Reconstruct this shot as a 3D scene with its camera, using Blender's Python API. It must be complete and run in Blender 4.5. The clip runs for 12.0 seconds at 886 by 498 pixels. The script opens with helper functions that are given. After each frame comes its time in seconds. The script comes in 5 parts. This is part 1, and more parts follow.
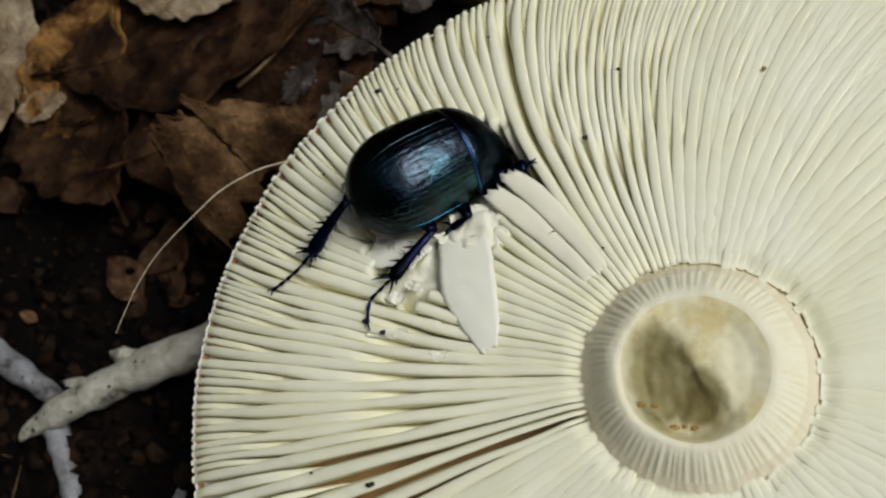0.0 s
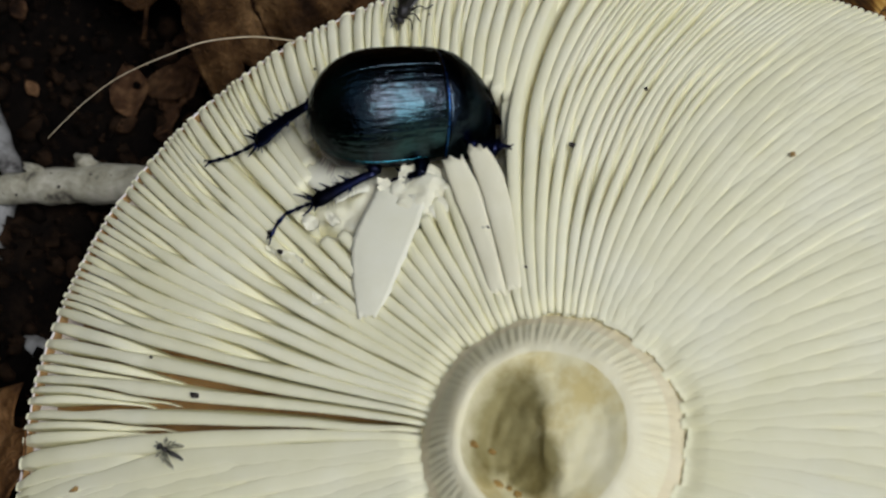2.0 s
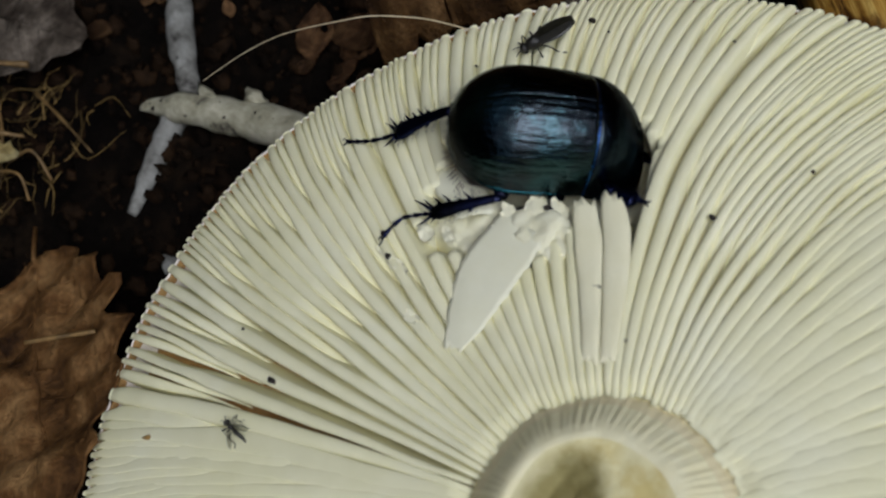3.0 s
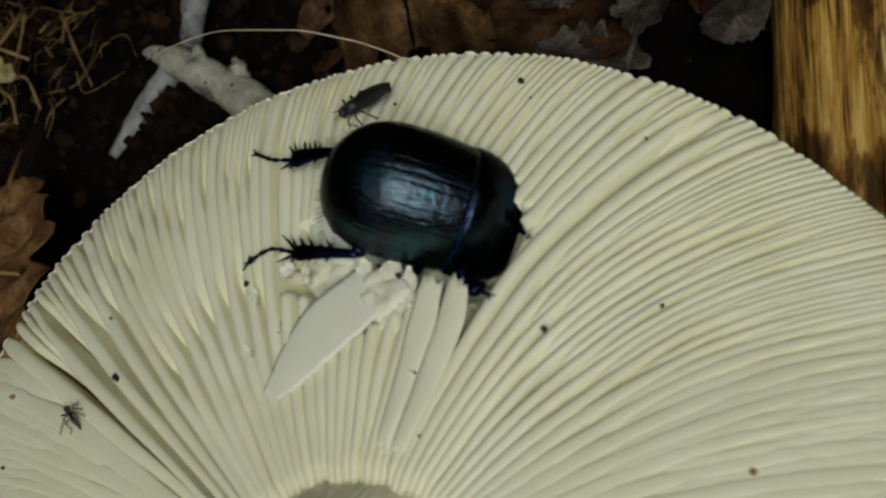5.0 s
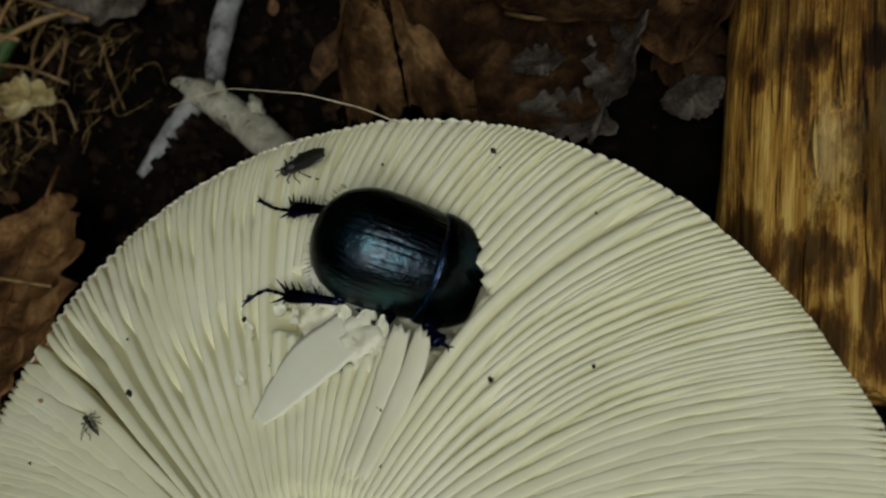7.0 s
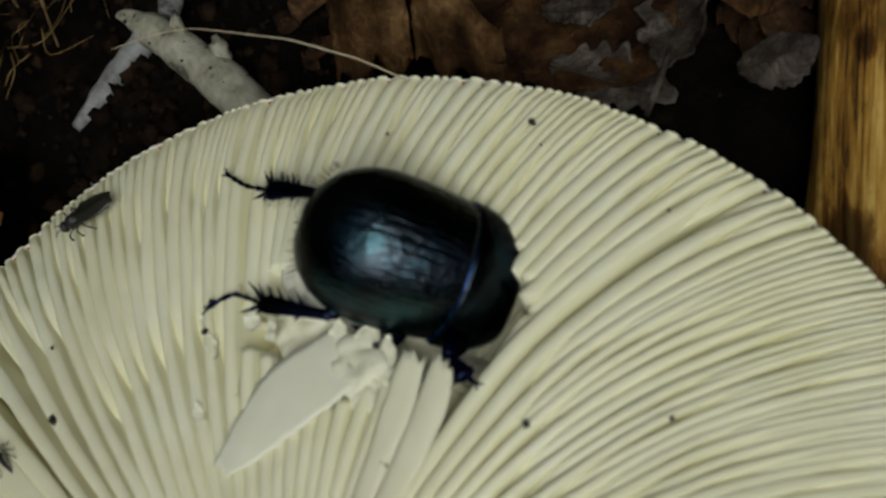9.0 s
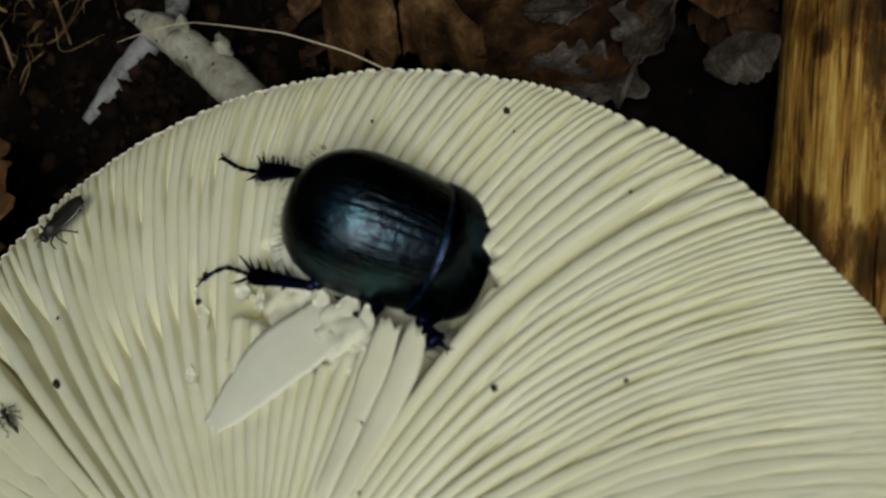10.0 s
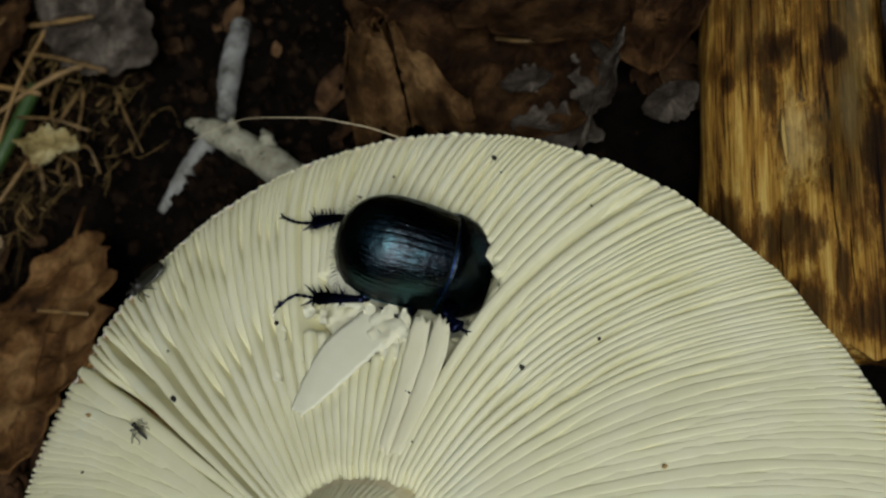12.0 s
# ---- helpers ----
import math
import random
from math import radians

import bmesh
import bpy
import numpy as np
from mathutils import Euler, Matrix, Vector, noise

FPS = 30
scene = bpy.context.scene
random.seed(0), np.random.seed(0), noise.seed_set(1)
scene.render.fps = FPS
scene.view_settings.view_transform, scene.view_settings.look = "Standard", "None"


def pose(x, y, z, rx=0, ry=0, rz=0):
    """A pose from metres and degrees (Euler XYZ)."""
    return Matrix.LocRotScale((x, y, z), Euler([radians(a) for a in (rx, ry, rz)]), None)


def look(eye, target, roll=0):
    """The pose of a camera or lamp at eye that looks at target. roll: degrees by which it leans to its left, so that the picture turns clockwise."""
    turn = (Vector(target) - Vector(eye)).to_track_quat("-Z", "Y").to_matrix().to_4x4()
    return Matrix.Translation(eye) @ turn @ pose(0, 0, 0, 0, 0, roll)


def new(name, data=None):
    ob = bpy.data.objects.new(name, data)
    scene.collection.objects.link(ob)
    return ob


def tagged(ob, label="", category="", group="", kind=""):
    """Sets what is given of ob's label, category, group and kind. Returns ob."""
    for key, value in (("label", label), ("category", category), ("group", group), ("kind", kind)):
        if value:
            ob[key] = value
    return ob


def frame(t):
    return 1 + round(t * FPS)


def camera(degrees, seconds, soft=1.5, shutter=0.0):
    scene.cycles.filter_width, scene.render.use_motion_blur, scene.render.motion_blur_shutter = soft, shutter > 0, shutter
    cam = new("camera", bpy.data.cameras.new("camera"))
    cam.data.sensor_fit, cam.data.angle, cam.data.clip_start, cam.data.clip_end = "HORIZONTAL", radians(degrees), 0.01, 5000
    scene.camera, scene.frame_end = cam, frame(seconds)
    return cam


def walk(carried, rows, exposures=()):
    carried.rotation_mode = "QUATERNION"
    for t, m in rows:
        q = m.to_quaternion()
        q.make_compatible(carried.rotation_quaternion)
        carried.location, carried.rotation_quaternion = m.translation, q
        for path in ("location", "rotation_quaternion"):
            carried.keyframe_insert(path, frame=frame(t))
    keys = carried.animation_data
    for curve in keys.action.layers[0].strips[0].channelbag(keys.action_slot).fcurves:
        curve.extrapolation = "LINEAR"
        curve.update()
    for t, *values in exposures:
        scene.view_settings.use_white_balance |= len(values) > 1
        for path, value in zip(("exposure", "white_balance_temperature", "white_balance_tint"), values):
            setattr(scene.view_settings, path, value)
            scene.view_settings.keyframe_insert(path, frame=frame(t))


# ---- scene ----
LENS = 40.02
cam = camera(LENS, 12.0, soft=2.3)
MM = 0.001
# seconds, eye in millimetres, turn in degrees; the mushroom's middle is the origin
PATH = [
    (0.0, 6.26, -26.29, 113.48, 20.24, 15.23, 1.34),
    (0.5, 8.29, -24.97, 113.06, 21.05, 14.02, 8.15),
    (1.0, 12.53, -21.33, 111.73, 20.74, 14.32, 13.59),
    (1.5, 16.03, -18.37, 106.23, 21.96, 14.17, 20.62),
    (2.0, 22.89, -13.59, 99.58, 22.75, 13.88, 27.44),
    (2.5, 22.44, -1.59, 90.71, 22.73, 15.37, 33.78),
    (3.0, 23.90, 1.77, 95.30, 23.12, 19.18, 44.18),
    (3.5, 35.31, 8.67, 94.83, 22.55, 19.42, 47.62),
    (3.7, 36.12, 11.97, 93.37, 22.33, 19.46, 50.01),
    (5.3, 29.18, 31.83, 86.39, 24.18, 22.76, 60.71),
    (5.5, 29.04, 31.68, 84.64, 24.41, 22.40, 61.22),
    (6.0, 31.99, 38.82, 83.67, 24.20, 23.33, 63.09),
    (6.5, 38.78, 34.81, 94.90, 24.35, 23.87, 63.68),
    (7.0, 34.41, 42.11, 101.74, 23.39, 23.13, 63.30),
    (7.5, 28.77, 36.98, 92.23, 23.28, 21.95, 64.05),
    (7.7, 24.34, 36.68, 84.72, 23.48, 21.27, 64.29),
    (9.3, 14.99, 35.86, 82.30, 20.66, 20.08, 64.27),
    (9.5, 15.62, 35.88, 81.82, 21.37, 19.91, 64.76),
    (10.0, 21.84, 37.71, 86.53, 22.06, 20.65, 64.92),
    (10.5, 40.74, 46.17, 103.47, 24.48, 23.31, 65.89),
    (11.0, 52.06, 47.41, 118.72, 25.97, 24.02, 65.79),
    (11.5, 49.61, 42.29, 114.88, 26.01, 24.03, 64.78),
    (12.0, 43.67, 37.66, 110.53, 24.68, 23.73, 59.59),
]
walk(cam, [(t, pose(x * MM, y * MM, z * MM, a, b, c)) for t, x, y, z, a, b, c in PATH],
     exposures=[(0.0, -1.11, 6060, 17), (0.5, -1.10, 6060, 17), (1.5, -1.15, 6060, 17), (2.5, -1.33, 6060, 15), (3.5, -1.43, 6120, 13), (5.5, -1.75, 6320, 8), (6.0, -1.79, 6330, 8), (6.5, -1.71, 6340, 8), (7.0, -1.83, 6360, 8), (7.5, -1.75, 6360, 8), (9.5, -1.61, 6310, 9), (10.5, -1.66, 6340, 9), (11.0, -1.69, 6350, 8), (11.5, -1.59, 6370, 8), (12.0, -1.57, 6380, 8)])
cam.data.dof.use_dof, cam.data.dof.focus_distance, cam.data.dof.aperture_fstop = True, 0.118, 46.0

# ---- light ----
world = bpy.data.worlds.new("forest_sky")
scene.world = world
world.use_nodes = True
wn = world.node_tree.nodes
sky = wn.new("ShaderNodeTexSky")
sky.sky_type = "NISHITA"
sky.sun_disc = False
sky.dust_density, sky.ozone_density = 4.0, 0.6
sky.sun_elevation, sky.sun_rotation = radians(59), radians(90)
wn["Background"].inputs["Strength"].default_value = 0.12
world.node_tree.links.new(sky.outputs[0], wn["Background"].inputs["Color"])
sun = new("sun", bpy.data.lights.new("sun", "SUN"))
sun.data.energy, sun.data.angle, sun.data.color = 4.4, radians(31), (0.94, 1.0, 0.98)
sun.matrix_world = look((1.35, 0.12, 1.9), (0, 0, 0))


# ---- materials ----
def nodes_of(name):
    m = bpy.data.materials.new(name)
    m.use_nodes = True
    nt = m.node_tree
    return m, nt.nodes, nt.links, nt.nodes["Principled BSDF"]


def ramp_node(nodes, stops):
    r = nodes.new("ShaderNodeValToRGB")
    els = r.color_ramp.elements
    while len(els) < len(stops):
        els.new(0.5)
    for e, (p, c) in zip(els, stops):
        e.position, e.color = p, (*c, 1)
    return r


def noise_node(nodes, links, scale, detail=4.0, rough=0.6, stretch=(1, 1, 1), source="Object"):
    co = nodes.new("ShaderNodeTexCoord")
    mp = nodes.new("ShaderNodeMapping")
    mp.inputs["Scale"].default_value = stretch
    n = nodes.new("ShaderNodeTexNoise")
    n.inputs["Scale"].default_value, n.inputs["Detail"].default_value, n.inputs["Roughness"].default_value = scale, detail, rough
    links.new(co.outputs[source], mp.inputs["Vector"])
    links.new(mp.outputs[0], n.inputs["Vector"])
    return n


def surface(name, stops, scale=300.0, rough=(0.6, 0.8), bump=0.3, bump_scale=1500.0, stretch=(1, 1, 1), metal=0.0,
            sss=0.0, sss_radius=(0.002, 0.0014, 0.0008), vary=0.0, spec=0.5, fine=None, island=False, depth=0.0003, coat=0.0):
    """A material of two noises: one for the colour, one for the fine relief; vary: lightness from piece to piece."""
    m, nodes, links, p = nodes_of(name)
    n = noise_node(nodes, links, scale, 5, 0.62, stretch)
    r = ramp_node(nodes, stops)
    links.new(n.outputs["Fac"], r.inputs[0])
    col = r.outputs[0]
    f = noise_node(nodes, links, bump_scale, 6, 0.65, stretch)
    if fine:
        mix = nodes.new("ShaderNodeMixRGB")
        mix.blend_type = "MULTIPLY"
        mix.inputs[0].default_value = fine
        r2 = ramp_node(nodes, [(0.3, (0.35, 0.33, 0.3)), (0.65, (1.1, 1.1, 1.1))])
        links.new(f.outputs["Fac"], r2.inputs[0])
        links.new(col, mix.inputs[1])
        links.new(r2.outputs[0], mix.inputs[2])
        col = mix.outputs[0]
    if vary:
        if island:
            info = nodes.new("ShaderNodeNewGeometry").outputs["Random Per Island"]
        else:
            info = nodes.new("ShaderNodeObjectInfo").outputs["Random"]
        mr = nodes.new("ShaderNodeMapRange")
        mr.inputs["To Min"].default_value, mr.inputs["To Max"].default_value = 1 - vary, 1 + vary
        hsv = nodes.new("ShaderNodeHueSaturation")
        links.new(info, mr.inputs["Value"])
        links.new(mr.outputs[0], hsv.inputs["Value"])
        links.new(col, hsv.inputs["Color"])
        col = hsv.outputs[0]
    links.new(col, p.inputs["Base Color"])
    rr = nodes.new("ShaderNodeMapRange")
    rr.inputs["To Min"].default_value, rr.inputs["To Max"].default_value = rough
    links.new(f.outputs["Fac"], rr.inputs["Value"])
    links.new(rr.outputs[0], p.inputs["Roughness"])
    b = nodes.new("ShaderNodeBump")
    b.inputs["Strength"].default_value, b.inputs["Distance"].default_value = bump, depth
    links.new(f.outputs["Fac"], b.inputs["Height"])
    links.new(b.outputs[0], p.inputs["Normal"])
    p.inputs["Metallic"].default_value = metal
    p.inputs["Specular IOR Level"].default_value = spec
    p.inputs["Coat Weight"].default_value = coat
    if sss:
        p.inputs["Subsurface Weight"].default_value = sss
        p.inputs["Subsurface Radius"].default_value = (1.0, 0.75, 0.45)
        p.inputs["Subsurface Scale"].default_value = sss_radius[0]
    return m


CREAM = [(0.25, (0.815, 0.78, 0.495)), (0.5, (0.86, 0.825, 0.565)), (0.75, (0.885, 0.86, 0.635))]
M_GILL = surface("gill_cream", CREAM, 110, (0.45, 0.62), 0.12, 1400, vary=0.04, spec=0.18)
# gill bed: the warm shade of the gaps is put into its brown
M_GAP_SHADE = surface("gill_gap_shade", [(0.3, (0.26, 0.13, 0.04)), (0.6, (0.44, 0.25, 0.085))], 200, (0.6, 0.8), 0.3, 1500, sss=0.3)
M_RIM = surface("cap_skin", [(0.3, (0.66, 0.58, 0.54)), (0.7, (0.84, 0.80, 0.74))], 250, (0.6, 0.8), 0.4, 2500, fine=0.2)
M_TORN = surface("torn_flesh", [(0.3, (0.84, 0.80, 0.56)), (0.7, (0.88, 0.855, 0.66))], 300, (0.5, 0.65), 0.25, 1200, spec=0.25)
M_FLAP = surface("torn_gill_flap", [(0.3, (0.86, 0.835, 0.62)), (0.7, (0.90, 0.88, 0.70))], 200, (0.45, 0.6), 0.15, 900, spec=0.25)
M_BLADE = surface("loose_gill", [(0.25, (0.83, 0.78, 0.52)), (0.75, (0.90, 0.86, 0.64))], 150, (0.45, 0.6), 0.15, 1200, spec=0.2)
M_STEM = surface("stem_fibre", [(0.3, (0.86, 0.79, 0.51)), (0.7, (0.90, 0.85, 0.60))], 500, (0.6, 0.8), 0.3, 1800, spec=0.2)
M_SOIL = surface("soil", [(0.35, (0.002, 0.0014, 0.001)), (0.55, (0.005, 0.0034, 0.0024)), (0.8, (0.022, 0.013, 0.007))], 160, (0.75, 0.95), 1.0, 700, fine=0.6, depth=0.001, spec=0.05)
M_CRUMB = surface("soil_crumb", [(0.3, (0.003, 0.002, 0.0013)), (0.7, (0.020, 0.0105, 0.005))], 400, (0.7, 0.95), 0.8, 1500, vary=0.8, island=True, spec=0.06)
M_LEAF = surface("dead_leaf", [(0.38, (0.010, 0.0045, 0.0015)), (0.47, (0.08, 0.035, 0.009)), (0.64, (0.31, 0.155, 0.04))], 190, (0.4, 0.65), 1.0, 1300, vary=0.3, fine=0.75, depth=0.0006, spec=0.08)
M_LEAF_RUSSET = surface("russet_dead_leaf", [(0.34, (0.03, 0.013, 0.005)), (0.5, (0.18, 0.085, 0.028)), (0.68, (0.44, 0.25, 0.10))], 140, (0.4, 0.65), 1.0, 1300, fine=0.7, depth=0.0006, spec=0.12)
M_LEAF_CURLED = surface("curled_dead_leaf", [(0.34, (0.022, 0.010, 0.004)), (0.5, (0.085, 0.042, 0.014)), (0.66, (0.22, 0.125, 0.05))], 170, (0.4, 0.65), 1.0, 1300, fine=0.75, depth=0.0006, spec=0.1)
M_LEAF_TAN = surface("tan_dead_leaf", [(0.32, (0.12, 0.075, 0.035)), (0.5, (0.30, 0.21, 0.11)), (0.68, (0.48, 0.38, 0.23))], 210, (0.4, 0.65), 1.0, 1300, vary=0.2, fine=0.6, depth=0.0006, spec=0.08)
M_LEAF_YELLOW = surface("yellowed_dead_leaf", [(0.32, (0.16, 0.11, 0.035)), (0.5, (0.42, 0.33, 0.14)), (0.68, (0.62, 0.54, 0.30))], 260, (0.4, 0.6), 1.0, 1300, fine=0.6, depth=0.0006, spec=0.1)
M_LEAF_DARK = surface("wet_dead_leaf", [(0.34, (0.005, 0.002, 0.001)), (0.5, (0.03, 0.013, 0.005)), (0.7, (0.11, 0.055, 0.02))], 210, (0.3, 0.6), 1.0, 1300, vary=0.35, fine=0.75, depth=0.0006, spec=0.08)
M_LEAF_GREY = surface("grey_dead_leaf", [(0.32, (0.015, 0.010, 0.008)), (0.5, (0.06, 0.047, 0.036)), (0.72, (0.19, 0.158, 0.128))], 240, (0.4, 0.65), 1.0, 1400, vary=0.2, fine=0.75, depth=0.0006, spec=0.08)
M_LITTER = surface("leaf_litter", [(0.32, (0.014, 0.007, 0.004)), (0.5, (0.06, 0.03, 0.014)), (0.72, (0.18, 0.10, 0.045))], 210, (0.4, 0.7), 1.0, 1300, vary=0.6, fine=0.75, depth=0.0006, island=True, spec=0.08)
M_STRAW = surface("straw", [(0.3, (0.065, 0.037, 0.011)), (0.7, (0.32, 0.19, 0.065))], 400, (0.45, 0.65), 0.4, 1500, vary=0.3)
M_DEBRIS = surface("plant_debris", [(0.3, (0.055, 0.034, 0.011)), (0.7, (0.31, 0.20, 0.07))], 400, (0.5, 0.7), 0.4, 1500, vary=0.6, island=True, spec=0.15)
M_GREEN = surface("green_stem", [(0.3, (0.018, 0.045, 0.008)), (0.7, (0.045, 0.095, 0.018))], 400, (0.45, 0.6), 0.3, 1500)
M_ROOT = surface("white_root", [(0.3, (0.06, 0.05, 0.04)), (0.41, (0.32, 0.30, 0.21)), (0.75, (0.60, 0.57, 0.45))], 330, (0.5, 0.7), 0.5, 1300, fine=0.3)
M_ROOT_DIRTY = surface("soiled_root", [(0.38, (0.025, 0.02, 0.017)), (0.47, (0.17, 0.165, 0.15)), (0.75, (0.40, 0.40, 0.38))], 260, (0.5, 0.7), 0.5, 1300, fine=0.5)
M_CHIP = surface("soil_speck", [(0.3, (0.012, 0.009, 0.007)), (0.7, (0.03, 0.02, 0.014))], 900, (0.6, 0.9), 0.6, 2500)
M_BROWN = surface("brown_scale", [(0.3, (0.30, 0.16, 0.04)), (0.7, (0.46, 0.30, 0.10))], 900, (0.5, 0.7), 0.4, 2500)
M_HAIR = surface("pale_fibre", [(0.3, (0.45, 0.36, 0.22)), (0.7, (0.62, 0.52, 0.35))], 500, (0.35, 0.5), 0.1, 1500)
# for the unseen ring that closes off part of the sky
M_UNSEEN_RING = surface("unseen_ring_green", [(0.3, (0.012, 0.018, 0.008)), (0.6, (0.03, 0.045, 0.016)), (0.85, (0.07, 0.09, 0.035))], 3, (0.8, 1.0), 0.2, 12)


def wood_material():
    m, nodes, links, p = nodes_of("weathered_wood")
    co = nodes.new("ShaderNodeTexCoord")
    mp = nodes.new("ShaderNodeMapping")
    mp.inputs["Scale"].default_value = (0.06, 1, 1)
    links.new(co.outputs["Object"], mp.inputs["Vector"])
    grain = nodes.new("ShaderNodeTexNoise")
    grain.inputs["Scale"].default_value, grain.inputs["Detail"].default_value, grain.inputs["Roughness"].default_value = 620, 7, 0.7
    links.new(mp.outputs[0], grain.inputs["Vector"])
    fibre = nodes.new("ShaderNodeTexNoise")
    fibre.inputs["Scale"].default_value, fibre.inputs["Detail"].default_value, fibre.inputs["Roughness"].default_value = 3400, 3, 0.6
    mp2 = nodes.new("ShaderNodeMapping")
    mp2.inputs["Scale"].default_value = (0.03, 1, 1)
    links.new(co.outputs["Object"], mp2.inputs["Vector"])
    links.new(mp2.outputs[0], fibre.inputs["Vector"])
    both = nodes.new("ShaderNodeMix")
    both.inputs[0].default_value = 0.36
    links.new(grain.outputs["Fac"], both.inputs[2])
    links.new(fibre.outputs["Fac"], both.inputs[3])
    r = ramp_node(nodes, [(0.395, (0.03, 0.013, 0.004)), (0.45, (0.22, 0.105, 0.018)), (0.51, (0.38, 0.20, 0.032)), (0.60, (0.60, 0.40, 0.105))])
    links.new(both.outputs[0], r.inputs[0])
    stain = noise_node(nodes, links, 96, 7, 0.7, (0.45, 1, 1))
    sr = ramp_node(nodes, [(0.40, (0.02, 0.012, 0.008)), (0.46, (0.24, 0.16, 0.10)), (0.532, (1.0, 1.0, 1.0))])
    links.new(stain.outputs["Fac"], sr.inputs[0])
    ragged = noise_node(nodes, links, 330, 6, 0.7, (0.3, 1, 1))

    def patches(spots, first, last):
        """1 inside ragged patches given as middle and half sizes in millimetres along and across the log, 0 outside."""
        best = None
        for x, y, half_x, half_y in spots:
            at = nodes.new("ShaderNodeMapping")
            at.inputs["Location"].default_value = (-x / half_x, -y / half_y, 0)
            at.inputs["Scale"].default_value = (1000 / half_x, 1000 / half_y, 0)
            links.new(co.outputs["Object"], at.inputs["Vector"])
            far = nodes.new("ShaderNodeVectorMath")
            far.operation = "LENGTH"
            links.new(at.outputs[0], far.inputs[0])
            if best is None:
                best = far.outputs["Value"]
            else:
                least = nodes.new("ShaderNodeMath")
                least.operation = "MINIMUM"
                links.new(best, least.inputs[0])
                links.new(far.outputs["Value"], least.inputs[1])
                best = least.outputs[0]
        rough = nodes.new("ShaderNodeMath")
        rough.operation = "MULTIPLY_ADD"
        rough.inputs[1].default_value = 4.2
        links.new(ragged.outputs["Fac"], rough.inputs[0])
        links.new(best, rough.inputs[2])
        fade = nodes.new("ShaderNodeMapRange")
        fade.inputs["From Min"].default_value, fade.inputs["From Max"].default_value = first, last
        fade.inputs["To Min"].default_value, fade.inputs["To Max"].default_value = 1.0, 0.0
        links.new(rough.outputs[0], fade.inputs["Value"])
        return fade.outputs[0]

    dark = patches([(95, -0.4, 2.6, 2.2), (100, -1.7, 4.2, 0.9), (95.6, 5.4, 2.2, 1.2), (98.2, -6.1, 1.5, 0.7), (109, 8.9, 7.5, 1.2), (117.5, 0.0, 3.6, 4.0), (122, 5.0, 3.0, 0.8),
                    (126, 2.4, 4.0, 3.0), (127, 8.2, 3.6, 2.6), (116, -7.0, 4.0, 2.0), (80, 3.0, 4.0, 1.6), (70, -4.0, 5.0, 1.5)], 2.55, 3.3)
    pale = patches([(106.6, 1.5, 5.2, 2.0), (88, 7.5, 8.0, 1.6), (102, 6.8, 5.0, 1.0)], 2.6, 3.4)
    bare = nodes.new("ShaderNodeMixRGB")
    bare.inputs[2].default_value = (0.52, 0.40, 0.17, 1)
    less = nodes.new("ShaderNodeMath")
    less.operation, less.inputs[1].default_value = "MULTIPLY", 0.45
    links.new(pale, less.inputs[0])
    links.new(less.outputs[0], bare.inputs[0])
    links.new(r.outputs[0], bare.inputs[1])
    wr = ramp_node(nodes, [(0.0, (1.0, 1.0, 1.0)), (0.5, (0.30, 0.21, 0.15)), (1.0, (0.06, 0.035, 0.025))])
    links.new(dark, wr.inputs[0])
    damp = nodes.new("ShaderNodeMixRGB")
    damp.blend_type, damp.inputs[0].default_value = "MULTIPLY", 0.9
    links.new(bare.outputs[0], damp.inputs[1])
    links.new(wr.outputs[0], damp.inputs[2])
    mix = nodes.new("ShaderNodeMixRGB")
    mix.blend_type, mix.inputs[0].default_value = "MULTIPLY", 0.7
    links.new(damp.outputs[0], mix.inputs[1])
    links.new(sr.outputs[0], mix.inputs[2])
    links.new(mix.outputs[0], p.inputs["Base Color"])
    p.inputs["Roughness"].default_value = 0.65
    p.inputs["Specular IOR Level"].default_value = 0.15
    b = nodes.new("ShaderNodeBump")
    b.inputs["Strength"].default_value, b.inputs["Distance"].default_value = 0.5, 0.0004
    links.new(both.outputs[0], b.inputs["Height"])
    links.new(b.outputs[0], p.inputs["Normal"])
    return m


